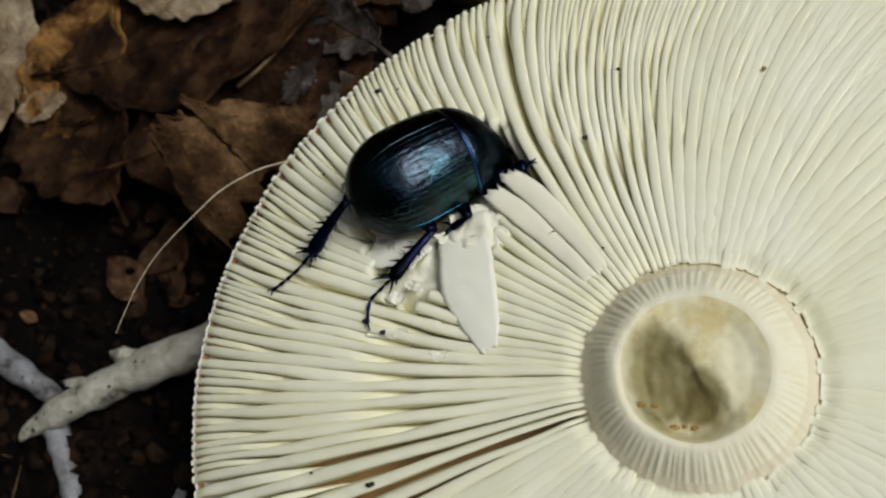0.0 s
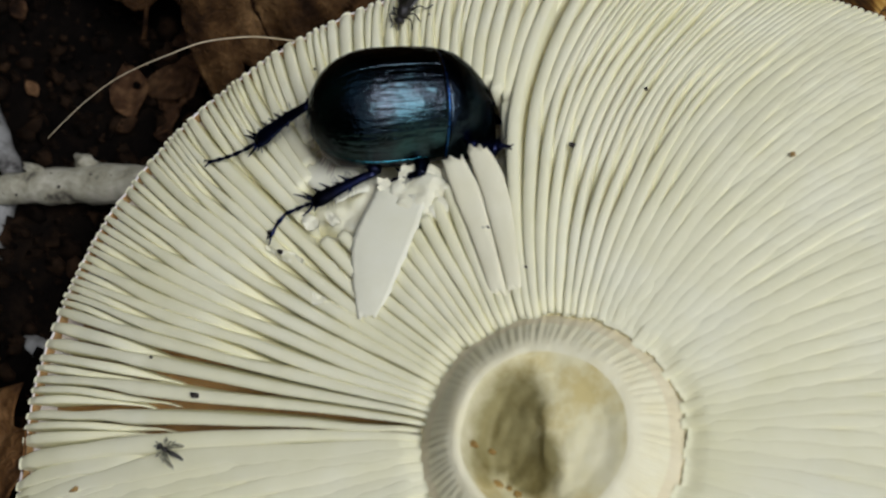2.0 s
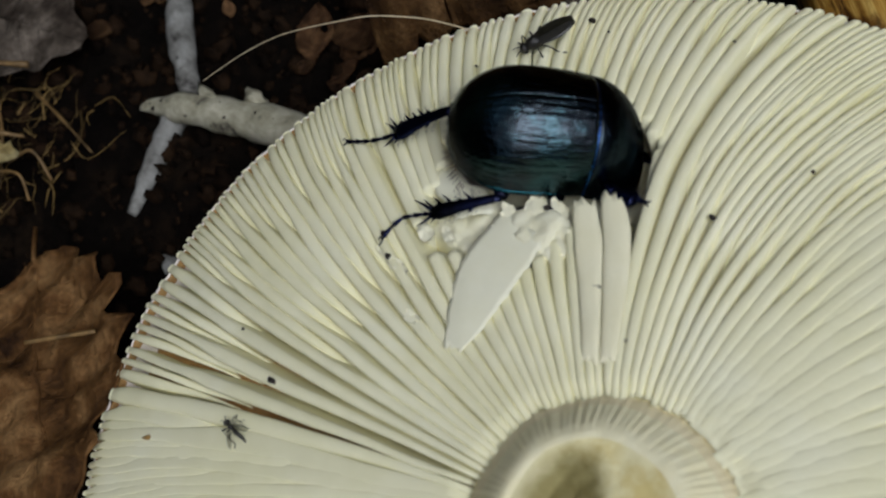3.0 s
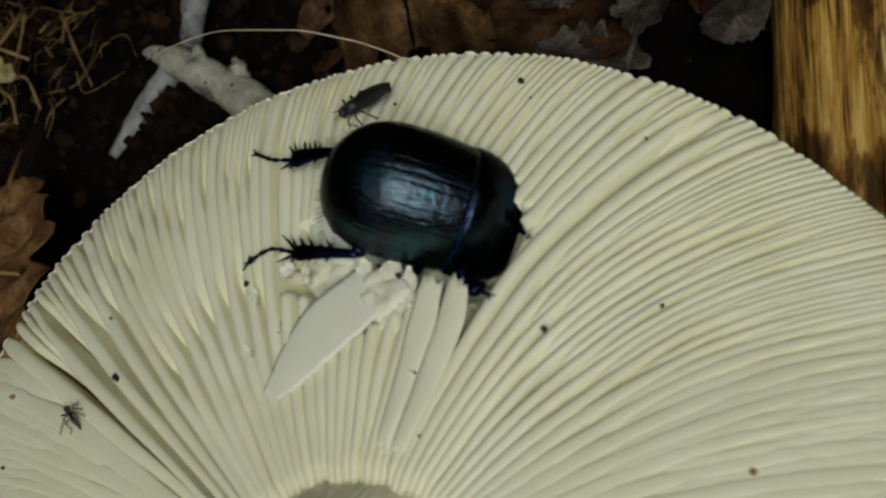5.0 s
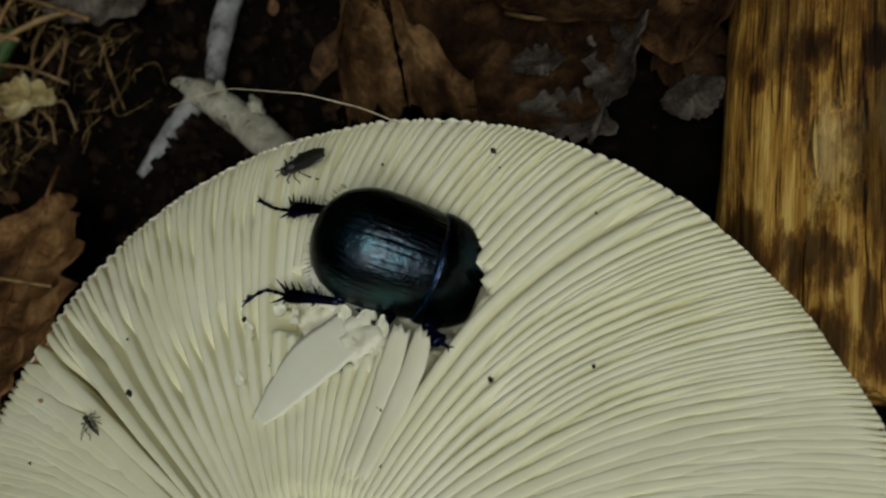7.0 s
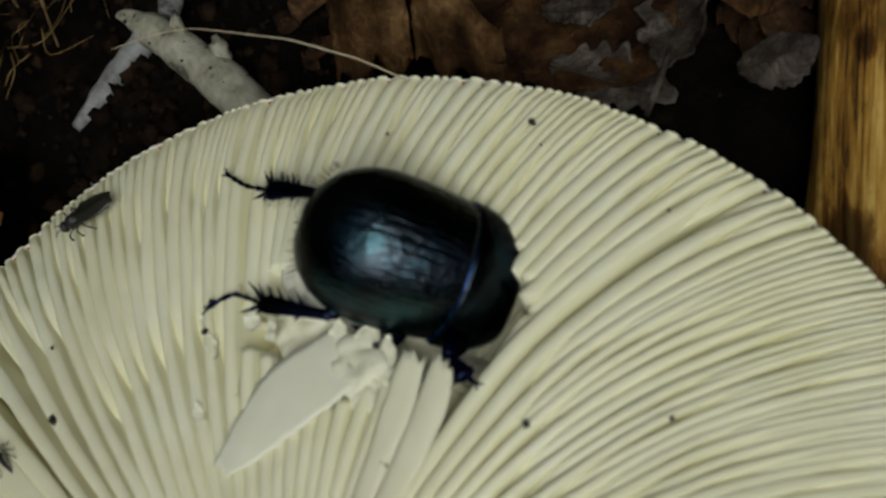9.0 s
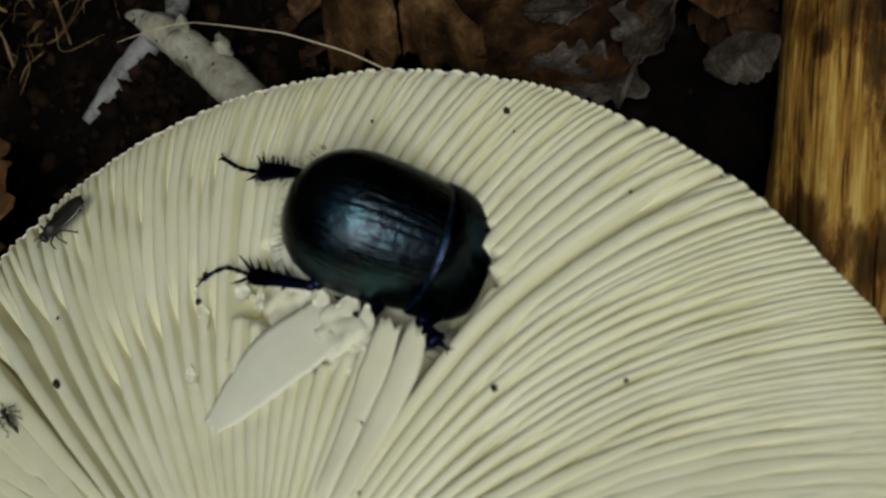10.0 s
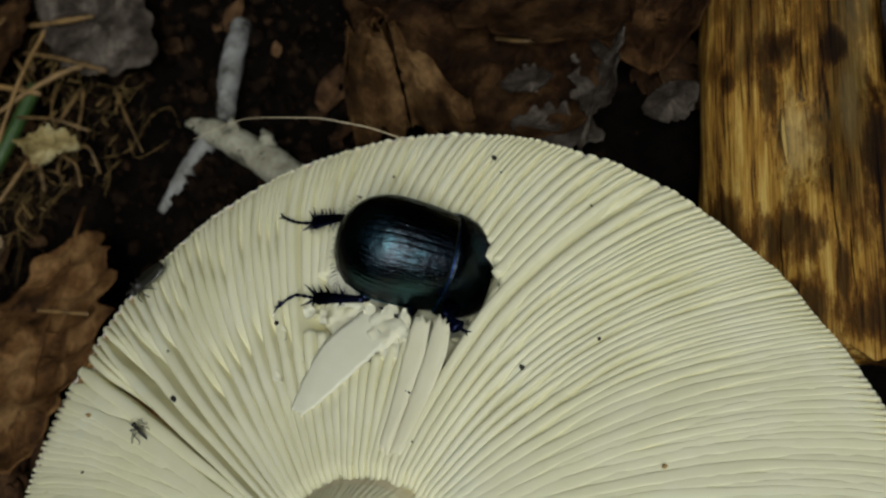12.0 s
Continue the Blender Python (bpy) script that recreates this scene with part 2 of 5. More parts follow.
def beetle_material(name, base, sheen, rough, grain=2600.0, bump=0.25, stretch=(0.35, 1, 1), coat=0.6, relief=0.00008):
    """Black horn with a metallic blue-green gloss in it, finely wrinkled and punctured."""
    m, nodes, links, p = nodes_of(name)
    n = noise_node(nodes, links, 260, 3, 0.6)
    r = ramp_node(nodes, [(0.38, base), (0.66, sheen)])
    links.new(n.outputs["Fac"], r.inputs[0])
    links.new(r.outputs[0], p.inputs["Base Color"])
    p.inputs["Metallic"].default_value = 1.0
    p.inputs["Specular Tint"].default_value = (0.16, 0.20, 0.24, 1)
    f = noise_node(nodes, links, grain, 4, 0.65, stretch)
    big = noise_node(nodes, links, grain * 0.34, 3, 0.6)
    rr = nodes.new("ShaderNodeMapRange")
    rr.inputs["To Min"].default_value, rr.inputs["To Max"].default_value = rough
    links.new(f.outputs["Fac"], rr.inputs["Value"])
    links.new(rr.outputs[0], p.inputs["Roughness"])
    b0 = nodes.new("ShaderNodeBump")
    b0.inputs["Strength"].default_value, b0.inputs["Distance"].default_value = 0.3, 0.0003
    links.new(big.outputs["Fac"], b0.inputs["Height"])
    b = nodes.new("ShaderNodeBump")
    b.inputs["Strength"].default_value, b.inputs["Distance"].default_value = bump, relief
    links.new(f.outputs["Fac"], b.inputs["Height"])
    links.new(b0.outputs[0], b.inputs["Normal"])
    links.new(b.outputs[0], p.inputs["Normal"])
    links.new(b.outputs[0], p.inputs["Coat Normal"])
    p.inputs["Coat Weight"].default_value, p.inputs["Coat Roughness"].default_value = coat, 0.08
    p.inputs["Coat IOR"].default_value = 1.5
    return m


M_WOOD = wood_material()
M_BARK = surface("dark_bark", [(0.3, (0.012, 0.009, 0.008)), (0.7, (0.045, 0.034, 0.028))], 300, (0.6, 0.9), 1.0, 900, fine=0.5, depth=0.0008)
M_ELYTRA = beetle_material("elytra_horn", (0.022, 0.030, 0.038), (0.034, 0.088, 0.104), (0.06, 0.12), 2500, 1.0, (0.14, 1, 1), 0.3, 0.0001)
M_PRONOTUM = beetle_material("pronotum_horn", (0.024, 0.030, 0.038), (0.032, 0.055, 0.078), (0.12, 0.24), 3600, 0.5, (1, 1, 1), 0.1)
M_EDGE = beetle_material("blue_edge", (0.02, 0.05, 0.17), (0.06, 0.26, 0.70), (0.2, 0.35), 2500, 0.3, (1, 1, 1), 0.1)
M_TEAL = beetle_material("teal_edge", (0.012, 0.08, 0.11), (0.04, 0.26, 0.33), (0.2, 0.35), 2500, 0.2, (1, 1, 1), 0.1)
M_LEG = beetle_material("leg_horn", (0.010, 0.011, 0.020), (0.016, 0.022, 0.075), (0.28, 0.45), 3200, 0.4, (1, 1, 1), 0.05)
M_BELLY = surface("belly", [(0.3, (0.006, 0.005, 0.005)), (0.7, (0.02, 0.014, 0.011))], 400, (0.4, 0.6), 0.4, 1500)
M_BRISTLE = surface("bristle", [(0.3, (0.06, 0.035, 0.015)), (0.7, (0.14, 0.085, 0.04))], 800, (0.4, 0.6), 0.1, 2000)
M_FLY = surface("fly_body", [(0.3, (0.010, 0.009, 0.008)), (0.7, (0.028, 0.024, 0.02))], 900, (0.4, 0.6), 0.3, 3000)


def wing_material(name, cover):
    m, nodes, links, p = nodes_of(name)
    n = noise_node(nodes, links, 1500, 3, 0.6, (1, 4, 1))
    r = ramp_node(nodes, [(0.4, (0.010, 0.009, 0.006)), (0.65, (0.030, 0.027, 0.018))])
    links.new(n.outputs["Fac"], r.inputs[0])
    links.new(r.outputs[0], p.inputs["Base Color"])
    p.inputs["Roughness"].default_value = 0.3
    p.inputs["Alpha"].default_value = cover
    return m


M_WING = wing_material("fly_wing", 0.96)
M_WING_CLEAR = wing_material("gnat_wing", 0.28)


# ---- mesh helpers (millimetres in, metres out) ----
def mesh(name, verts, faces, mat=None, smooth=True):
    me = bpy.data.meshes.new(name)
    me.from_pydata([(v[0] * MM, v[1] * MM, v[2] * MM) for v in verts], [], faces)
    if smooth:
        me.polygons.foreach_set("use_smooth", [True] * len(me.polygons))
    if mat:
        me.materials.append(mat)
    me.update()
    return me


def part(name, data, material, parent=None, label=""):
    """One mesh object from (verts, faces) in millimetres, under its thing or part."""
    me = data if isinstance(data, bpy.types.Mesh) else mesh(name, data[0], data[1], material)
    ob = new(name, me)
    if parent is not None:
        ob.parent = parent
    return tagged(ob, label)


def join(*pieces):
    verts, faces = [], []
    for v, f in pieces:
        k = len(verts)
        verts += list(v)
        faces += [tuple(i + k for i in q) for q in f]
    return verts, faces


def grid_faces(nu, nv, closed_v=False, start=0):
    out = []
    for i in range(nu - 1):
        for j in range(nv if closed_v else nv - 1):
            j2 = (j + 1) % nv
            out.append((start + i * nv + j, start + i * nv + j2, start + (i + 1) * nv + j2, start + (i + 1) * nv + j))
    return out


def tube(points, radii, seg=8, flat=1.0, cap=True, up=(0, 0, 1)):
    """A round or flattened tube along points."""
    pts = [Vector(p) for p in points]
    verts = []
    n = len(pts)
    for i, p in enumerate(pts):
        d = (pts[min(i + 1, n - 1)] - pts[max(i - 1, 0)]).normalized()
        side = d.cross(Vector(up))
        if side.length < 1e-3:
            side = d.cross(Vector((1, 0, 0)))
        side.normalize()
        top = side.cross(d)
        r = radii[i] if hasattr(radii, "__len__") else radii
        for k in range(seg):
            a = 2 * math.pi * k / seg
            verts.append(tuple(p + side * (r * math.cos(a)) + top * (r * flat * math.sin(a))))
    faces = grid_faces(n, seg, True)
    if cap:
        faces += [tuple(reversed(range(seg))), tuple(range((n - 1) * seg, n * seg))]
    return verts, faces


def bend(points, steps=8):
    """A smooth line through points (Catmull-Rom)."""
    p = [Vector(q) for q in points]
    p = [2 * p[0] - p[1]] + p + [2 * p[-1] - p[-2]]
    out = []
    for i in range(1, len(p) - 2):
        for s in range(steps):
            t = s / steps
            a, b, c, d = p[i - 1], p[i], p[i + 1], p[i + 2]
            out.append(0.5 * ((2 * b) + (c - a) * t + (2 * a - 5 * b + 4 * c - d) * t * t + (3 * b - a - 3 * c + d) * t ** 3))
    return [tuple(v) for v in out] + [tuple(p[-2])]


def lump(centre, size, seed, rough=0.25, rings=7, seg=10):
    """A small uneven clod."""
    verts = []
    for i in range(rings):
        a = math.pi * (i + 0.02) / (rings - 1 + 0.04)
        for j in range(seg):
            b = 2 * math.pi * j / seg
            d = Vector((math.sin(a) * math.cos(b), math.sin(a) * math.sin(b), math.cos(a)))
            k = 1 + rough * 2 * noise.noise(d * 1.7 + Vector((seed * 3.1, seed, 0)))
            verts.append((centre[0] + d.x * size[0] * k, centre[1] + d.y * size[1] * k, centre[2] + d.z * size[2] * k))
    return verts, grid_faces(rings, seg, True) + [tuple(range(seg)), tuple(reversed(range((rings - 1) * seg, rings * seg)))]


def smoothstep(a, b, x):
    t = min(1.0, max(0.0, (x - a) / (b - a)))
    return t * t * (3 - 2 * t)


def wobble(x, y, z=0.0):
    return noise.noise(Vector((x, y, z)))


# ---- the ground ----
GROUND = -17.0


def ground_height(x, y):
    r = math.hypot(x, y)
    away = smoothstep(30, 62, r)
    z = -14.2 + (GROUND + 14.2) * away
    z += away * (2.6 * wobble(x / 22, y / 22) + 1.1 * wobble(x / 7, y / 7, 3) + 0.5 * wobble(x / 2.6, y / 2.6, 7))
    z += 6.0 * smoothstep(85, 125, -x) * smoothstep(40, 0, y)
    return z + 60 * smoothstep(400, 3000, r) * wobble(x / 900, y / 900, 1)


def build_ground():
    verts, seg = [], 240
    radii = [0.5 + 1.1 * i for i in range(130)]
    while radii[-1] < 60000:
        radii.append(radii[-1] * 1.12)
    for r in radii:
        for k in range(seg):
            a = 2 * math.pi * k / seg
            x, y = r * math.cos(a), r * math.sin(a)
            verts.append((x, y, ground_height(x, y)))
    faces = grid_faces(len(radii), seg, True) + [tuple(range(seg))]
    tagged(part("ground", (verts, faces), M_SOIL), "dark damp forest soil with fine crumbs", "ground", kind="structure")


build_ground()


def build_backdrop():
    """Unseen ring added for the wood: tall on three sides, lowered to admit sun."""
    verts, seg, steps = [], 48, 5
    for i in range(steps):
        t = i / (steps - 1)
        for k in range(seg):
            a = 2 * math.pi * k / seg
            tall = 5400 - 3900 * smoothstep(-0.1, 0.7, math.cos(a)) + 350 * wobble(k * 0.9, 4.0)
            q = (4200 - 1400 * (t * tall / 5400) ** 1.5) * (1 + 0.05 * wobble(k * 0.7, 3 * t))
            verts.append((q * math.cos(a), q * math.sin(a), -400 + (tall + 400) * t))
    tagged(part("backdrop", (verts, grid_faces(steps, seg, True)), M_UNSEEN_RING), "unseen dark green ring standing for woodland, lowered to let the sun in", "backdrop", kind="structure")


build_backdrop()

# ---- the mushroom ----
RIM = 51.0


def crown(r):
    """Height of the gills' edges."""
    return 8.6 - 8.4 * (r / RIM) ** 2.5


def warp(x, y):
    """The cap is slightly warped: its rim rises and falls."""
    a = math.atan2(y, x)
    return (1.71 * math.cos(2 * a) - 0.66 * math.sin(2 * a) - 0.32 * math.cos(3 * a)) * smoothstep(15, 50, math.hypot(x, y))


def gill_depth(r):
    return 3.9 * smoothstep(7.0, 15, r) * (1 - 0.45 * smoothstep(22, 50, r)) + 0.2


def eaten(x, y):
    """1 where the beetle has eaten the gills away, 0 where they are whole."""
    x, y = x + 1.2 * wobble(x / 2.2, y / 2.2, 9) + 0.6 * wobble(x, y, 3), y + 1.2 * wobble(x / 2.2, y / 2.2, 5) + 0.6 * wobble(y, x, 6)

    def inside(cx, cy, a, b, turn):
        c, s = math.cos(radians(turn)), math.sin(radians(turn))
        u, v = (x - cx) * c + (y - cy) * s, -(x - cx) * s + (y - cy) * c
        return smoothstep(1.03, 0.98, (abs(u / a) ** 2.8 + abs(v / b) ** 2.8) ** (1 / 2.8))

    return max(inside(-24.4, 20.1, 8.8, 6.0, 42), inside(-24.6, 13.0, 6.2, 3.6, 20), inside(-15.2, 20.6, 2.6, 0.7, 118))


def pressed(x, y):
    """1 where torn pieces lie on the gills and press them down."""
    def inside(cx, cy, a, b, turn):
        c, s = math.cos(radians(turn)), math.sin(radians(turn))
        u, v = (x - cx) * c + (y - cy) * s, -(x - cx) * s + (y - cy) * c
        return smoothstep(1.25, 0.85, math.hypot(u / a, v / b))

    return max(inside(-20.9, 9.0, 7.6, 3.0, 116), inside(-14.0, 15.8, 6.2, 2.4, 132))


def lean_at(deg):
    """Sideways lean of the gills round the cap: they part at the slit and close up elsewhere."""
    stops = [(0, 1.0), (45, 0.9), (75, 0.6), (100, 0.2), (130, 0.12), (160, 0.18), (186, 0.26), (195, 0.3), (199.5, 0.3), (201.0, -0.12), (214, -0.2), (226, -0.5), (244, -0.85), (300, -0.95), (326, -0.6), (333, -0.05), (350, 0.02), (356, 0.9), (360, 1.0)]
    deg = deg % 360
    for (p, q), (u, v) in zip(stops, stops[1:]):
        if p <= deg <= u:
            return q + (v - q) * (deg - p) / (u - p)
    return 1.0


mushroom = tagged(new("mushroom"), "overturned cream-white mushroom cap, gills up, partly eaten", "mushroom")


def build_cap():
    verts, seg = [], 720
    prof = [(0.3, 5.0), (4, 5.0), (8, 5.0)] + [(r, crown(r) - gill_depth(r) - 0.9 * smoothstep(38, 46, r)) for r in (10, 12, 14, 17, 20, 23, 26, 29, 32, 35, 38, 41, 44, 46, 48, 49.6)]
    prof += [(50.4, crown(50.4) - 1.9), (50.82, crown(51) - 0.8), (50.94, crown(51) - 0.6), (51.04, crown(51) - 0.8), (50.5, crown(51) - 1.5)]
    prof += [(48.8, -2.6), (45, -4.8), (40, -7.6), (32, -10.2), (22, -12.4), (12, -13.9), (0.3, -14.5)]
    for i, (r, z) in enumerate(prof):
        for k in range(seg):
            a = 2 * math.pi * k / seg
            q = rim_radius(math.degrees(a)) / RIM
            rr = r * (1 + (q - 1) * smoothstep(30, 50, r))
            x, y = rr * math.cos(a), rr * math.sin(a)
            dz = 0.0
            if i < 19:
                dz = 0.12 * wobble(x / 1.5, y / 1.5) - 1.6 * eaten(x, y) - 2.4 * smoothstep(4.6, 3.0, math.hypot(x + 20.6, y - 25.2))
            if 19 <= i <= 24:
                dz = 0.14 * wobble(x / 0.5, y / 0.5) + 0.26 * wobble(x / 1.1, y / 1.1) + 0.25 * wobble(x / 6, y / 6)
            verts.append((x, y, z + dz + (warp(x, y) if i < 25 else 0)))
    faces = grid_faces(len(prof), seg, True) + [tuple(range(seg)), tuple(reversed(range((len(prof) - 1) * seg, len(prof) * seg)))]
    # bed between the gills carries the gap shade as colour
    me = mesh("cap", verts, faces, M_GAP_SHADE)
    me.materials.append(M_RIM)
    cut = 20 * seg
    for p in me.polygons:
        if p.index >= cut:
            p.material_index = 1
    part("cap", me, None, mushroom, "cap with the gill bed browned for shade between gills, pale thin rim")


def rim_radius(deg):
    a = radians(deg)
    q = RIM + 0.2 - 0.27 * math.cos(2 * a) + 1.02 * math.sin(2 * a) - 0.44 * math.cos(3 * a) + 1.69 * math.sin(3 * a) - 0.05 * math.cos(4 * a) + 0.63 * math.sin(4 * a)
    return q + 0.25 * wobble(math.cos(a) * 9, math.sin(a) * 9, 2)


build_cap()


# places where neighbouring gills have parted: middle in degrees, from and to in millimetres, half opening in millimetres
SLITS = [(195.2, 19, 45, 0.2), (198.6, 12, 50, 0.3), (204.4, 14, 42, 0.3)]
LONG = 112


# how far the gills turn on their way out to the rim, in degrees, by where they start
TURNS = [(0, -3.0), (45, -6.0), (75, -8.0), (92, -9.5), (112, -13.5), (132, -9.0), (160, -4.5), (172, -5.0), (186, -2.0), (196, -0.6), (200, 0.8), (205, 3.0), (214, 4.5), (230, 3.5), (262, 0.0), (300, -1.0), (360, -3.0)]


def at_stop(stops, deg):
    deg = deg % 360
    for (p, q), (u, v) in zip(stops, stops[1:]):
        if p <= deg <= u:
            return q + (v - q) * (deg - p) / (u - p)
    return stops[-1][1]


def run(deg, r):
    """Where a gill that starts at deg lies at the radius r, in degrees."""
    return deg + at_stop(TURNS, deg) * max(0.0, (r - 17) / 33) ** 1.45


def plan_gills():
    """Every gill as (degrees, inner end, seed, whether it is a full one), in order round the cap."""
    rows = []
    rng = random.Random(4)
    step = 360 / LONG
    for g in range(LONG):
        deg = (g + 0.12 * (rng.random() - 0.5)) * step
        rows.append((deg, 9.9 + 0.5 * rng.random() + 0.35 * wobble(deg / 9, 2.2), g * 1.7, True))
        crowded, fine = 116 < deg < 204, deg <= 116
        start = (20 if deg < 188 else 30) + 7 * rng.random() if crowded else 14 + 7 * rng.random()
        if rng.random() < 0.97:
            rows.append((deg + step * (0.5 + 0.12 * (rng.random() - 0.5)), start, g * 1.7 + 300, False))
        for q in (0.25, 0.75):
            if rng.random() < (0.9 if fine else 0.8):
                start = 24 + 11 * rng.random() if fine else 34 + 7 * rng.random() if crowded else 29 + 11 * rng.random()
                rows.append((deg + step * (q + 0.08 * (rng.random() - 0.5)), start, g * 1.7 + 600 * q, False))
    return sorted(rows)


GILLS = plan_gills()


def side_gap(k, way, r):
    """Degrees from gill k to its neighbour on one side; a short gill counts the more the further out it has begun."""
    deg = GILLS[k][0]
    gap, i, left = 0.0, k, 1.0
    for _ in range(5):
        i += way
        d, r0, _, full = GILLS[i % len(GILLS)]
        here = 1.0 if full else smoothstep(r0 + 0.5, r0 + 9, r)
        gap += left * here * abs((run(d, r) - run(deg, r) + 180) % 360 - 180)
        left *= 1 - here
        if left < 0.01:
            break
    return gap + left * 3.2


def build_gill(k):
    """One gill out to the rim: a leaning blade with a rounded edge, tapered where it meets the rim."""
    deg, r0, seed, full = GILLS[k]
    verts, n = [], 84 if full else 60
    rim = rim_radius(run(deg, RIM)) + 0.12 - 0.2 * abs(wobble(seed, 7.7))
    loose = smoothstep(95, 130, deg) * smoothstep(206, 198, deg)
    tight = smoothstep(112, 84, deg) if deg < 180 else smoothstep(200.5, 206, deg)
    lean = lean_at(deg) * (1 - 0.8 * tight) + (0.04 + 0.06 * loose) * wobble(seed * 0.9, 4.4)
    profile = (-1, -0.93, -0.72, -0.4, 0, 0.4, 0.72, 0.93, 1)
    for i in range(n):
        t = i / (n - 1)
        r = r0 + (rim - r0) * t
        a = radians(run(deg, r)) + 0.32 / r * wobble(deg / 9, r / 14) * smoothstep(8, 30, r) + (0.11 - 0.04 * tight) / r * wobble(seed * 1.3, r / 9) + 0.05 * tight / r * wobble(seed * 2.3, r / 3.1)
        a += radians(1.2) * wobble(deg / 38, r / 30, 6) * smoothstep(10, 50, r)
        for mid, r1, r2, half in SLITS:
            open_here = math.exp(-((deg - mid) / 1.5) ** 2) * smoothstep(r1 - 3, r1 + 6, r) * smoothstep(r2, r2 - 6, r)
            a += half / r * open_here * (1 if deg > mid else -1)
        x, y = r * math.cos(a), r * math.sin(a)
        e = eaten(x, y)
        gone = 1 - e
        lift = (0.16 - 0.09 * tight) * wobble(seed * 0.7, r / 7, 8) + 0.06 * wobble(seed, r / 1.6, 1) + 0.03 * wobble(seed * 2.1, r / 0.6, 5) - 0.25 * (1 - 0.7 * tight) * max(0, wobble(seed * 3.3, r / 5.0, 4) - 0.3)
        depth = gill_depth(r) * gone
        if not full:
            depth *= (1 - (1 - tight) * (0.65 - 0.65 * smoothstep(0, 13, r - r0))) * smoothstep(-0.5, 1.5, r - r0) * 0.985
            depth -= 0.6 * tight * (1 - smoothstep(0, 8, r - r0)) * gone
        else:
            depth *= 0.72 + 0.28 * smoothstep(0, 1.8, r - r0)
        depth *= 1 - 0.12 * smoothstep(rim - 1.5, rim, r)
        depth -= 0.12 * pressed(x, y) * gone
        base = crown(r) - gill_depth(r) - 0.35 - 2.2 * e - 0.9 * smoothstep(38, 46, r)
        top = base + 0.35 + depth + lift * gone + 0.9 * smoothstep(38, 46, r)
        share = 0.37 + 0.29 * tight - 0.03 * loose * smoothstep(38, 27, r)
        share += (0.07 + 0.09 * smoothstep(46, 37, r)) * smoothstep(96, 120, deg) * smoothstep(197, 185, deg)
        share *= 1 - (0.3 + 0.33 * tight) * smoothstep(rim - 3.2, rim - 0.4, r)
        most = 0.66 + 0.7 * tight - 0.12 * loose * smoothstep(38, 27, r)
        grow = (1 if full else 0.2 + 0.8 * smoothstep(0, 9, r - r0)) * (0.4 + 0.6 * gone)
        wide = [min(most, share * radians(side_gap(k, way, r)) * r) * grow for way in (-1, 1)]
        tx, ty = -math.sin(a), math.cos(a)
        bend_over = lean * (1 - (0.85 - 0.35 * loose) * smoothstep(34, 50, r)) * (1 + 0.3 * loose * wobble(seed * 1.9, r / 11, 2))
        foot = 1.15 + 0.6 * loose * smoothstep(47, 40, r) * smoothstep(196, 186, deg)
        rows = [(-foot, base), *((q, top - min(0.5 * (wide[0] + wide[1]) * (0.66 - 0.49 * tight), 0.8 * (top - base)) * (1 - math.sqrt(1 - q * q))) for q in profile), (foot, base)]
        for q, z in rows:
            off = -bend_over * (top - z) * 0.9 + q * (wide[0] if q < 0 else wide[1])
            verts.append((x + tx * off, y + ty * off, z + warp(x, y)))
    m = len(profile) + 2
    faces = grid_faces(n, m) + [tuple(range(m)), tuple(reversed(range((n - 1) * m, n * m)))]
    return verts, faces


# the gills of the far lower sector are joined, all others stand singly
joined = [k for k in range(len(GILLS)) if 216 < GILLS[k][0] < 346]
for k in range(len(GILLS)):
    if k not in joined:
        part("gill", build_gill(k), M_GILL, mushroom)
tagged(part("gill_sector", join(*[build_gill(k) for k in joined]), M_GILL, mushroom, "closely set cream gills"), kind="stuff")


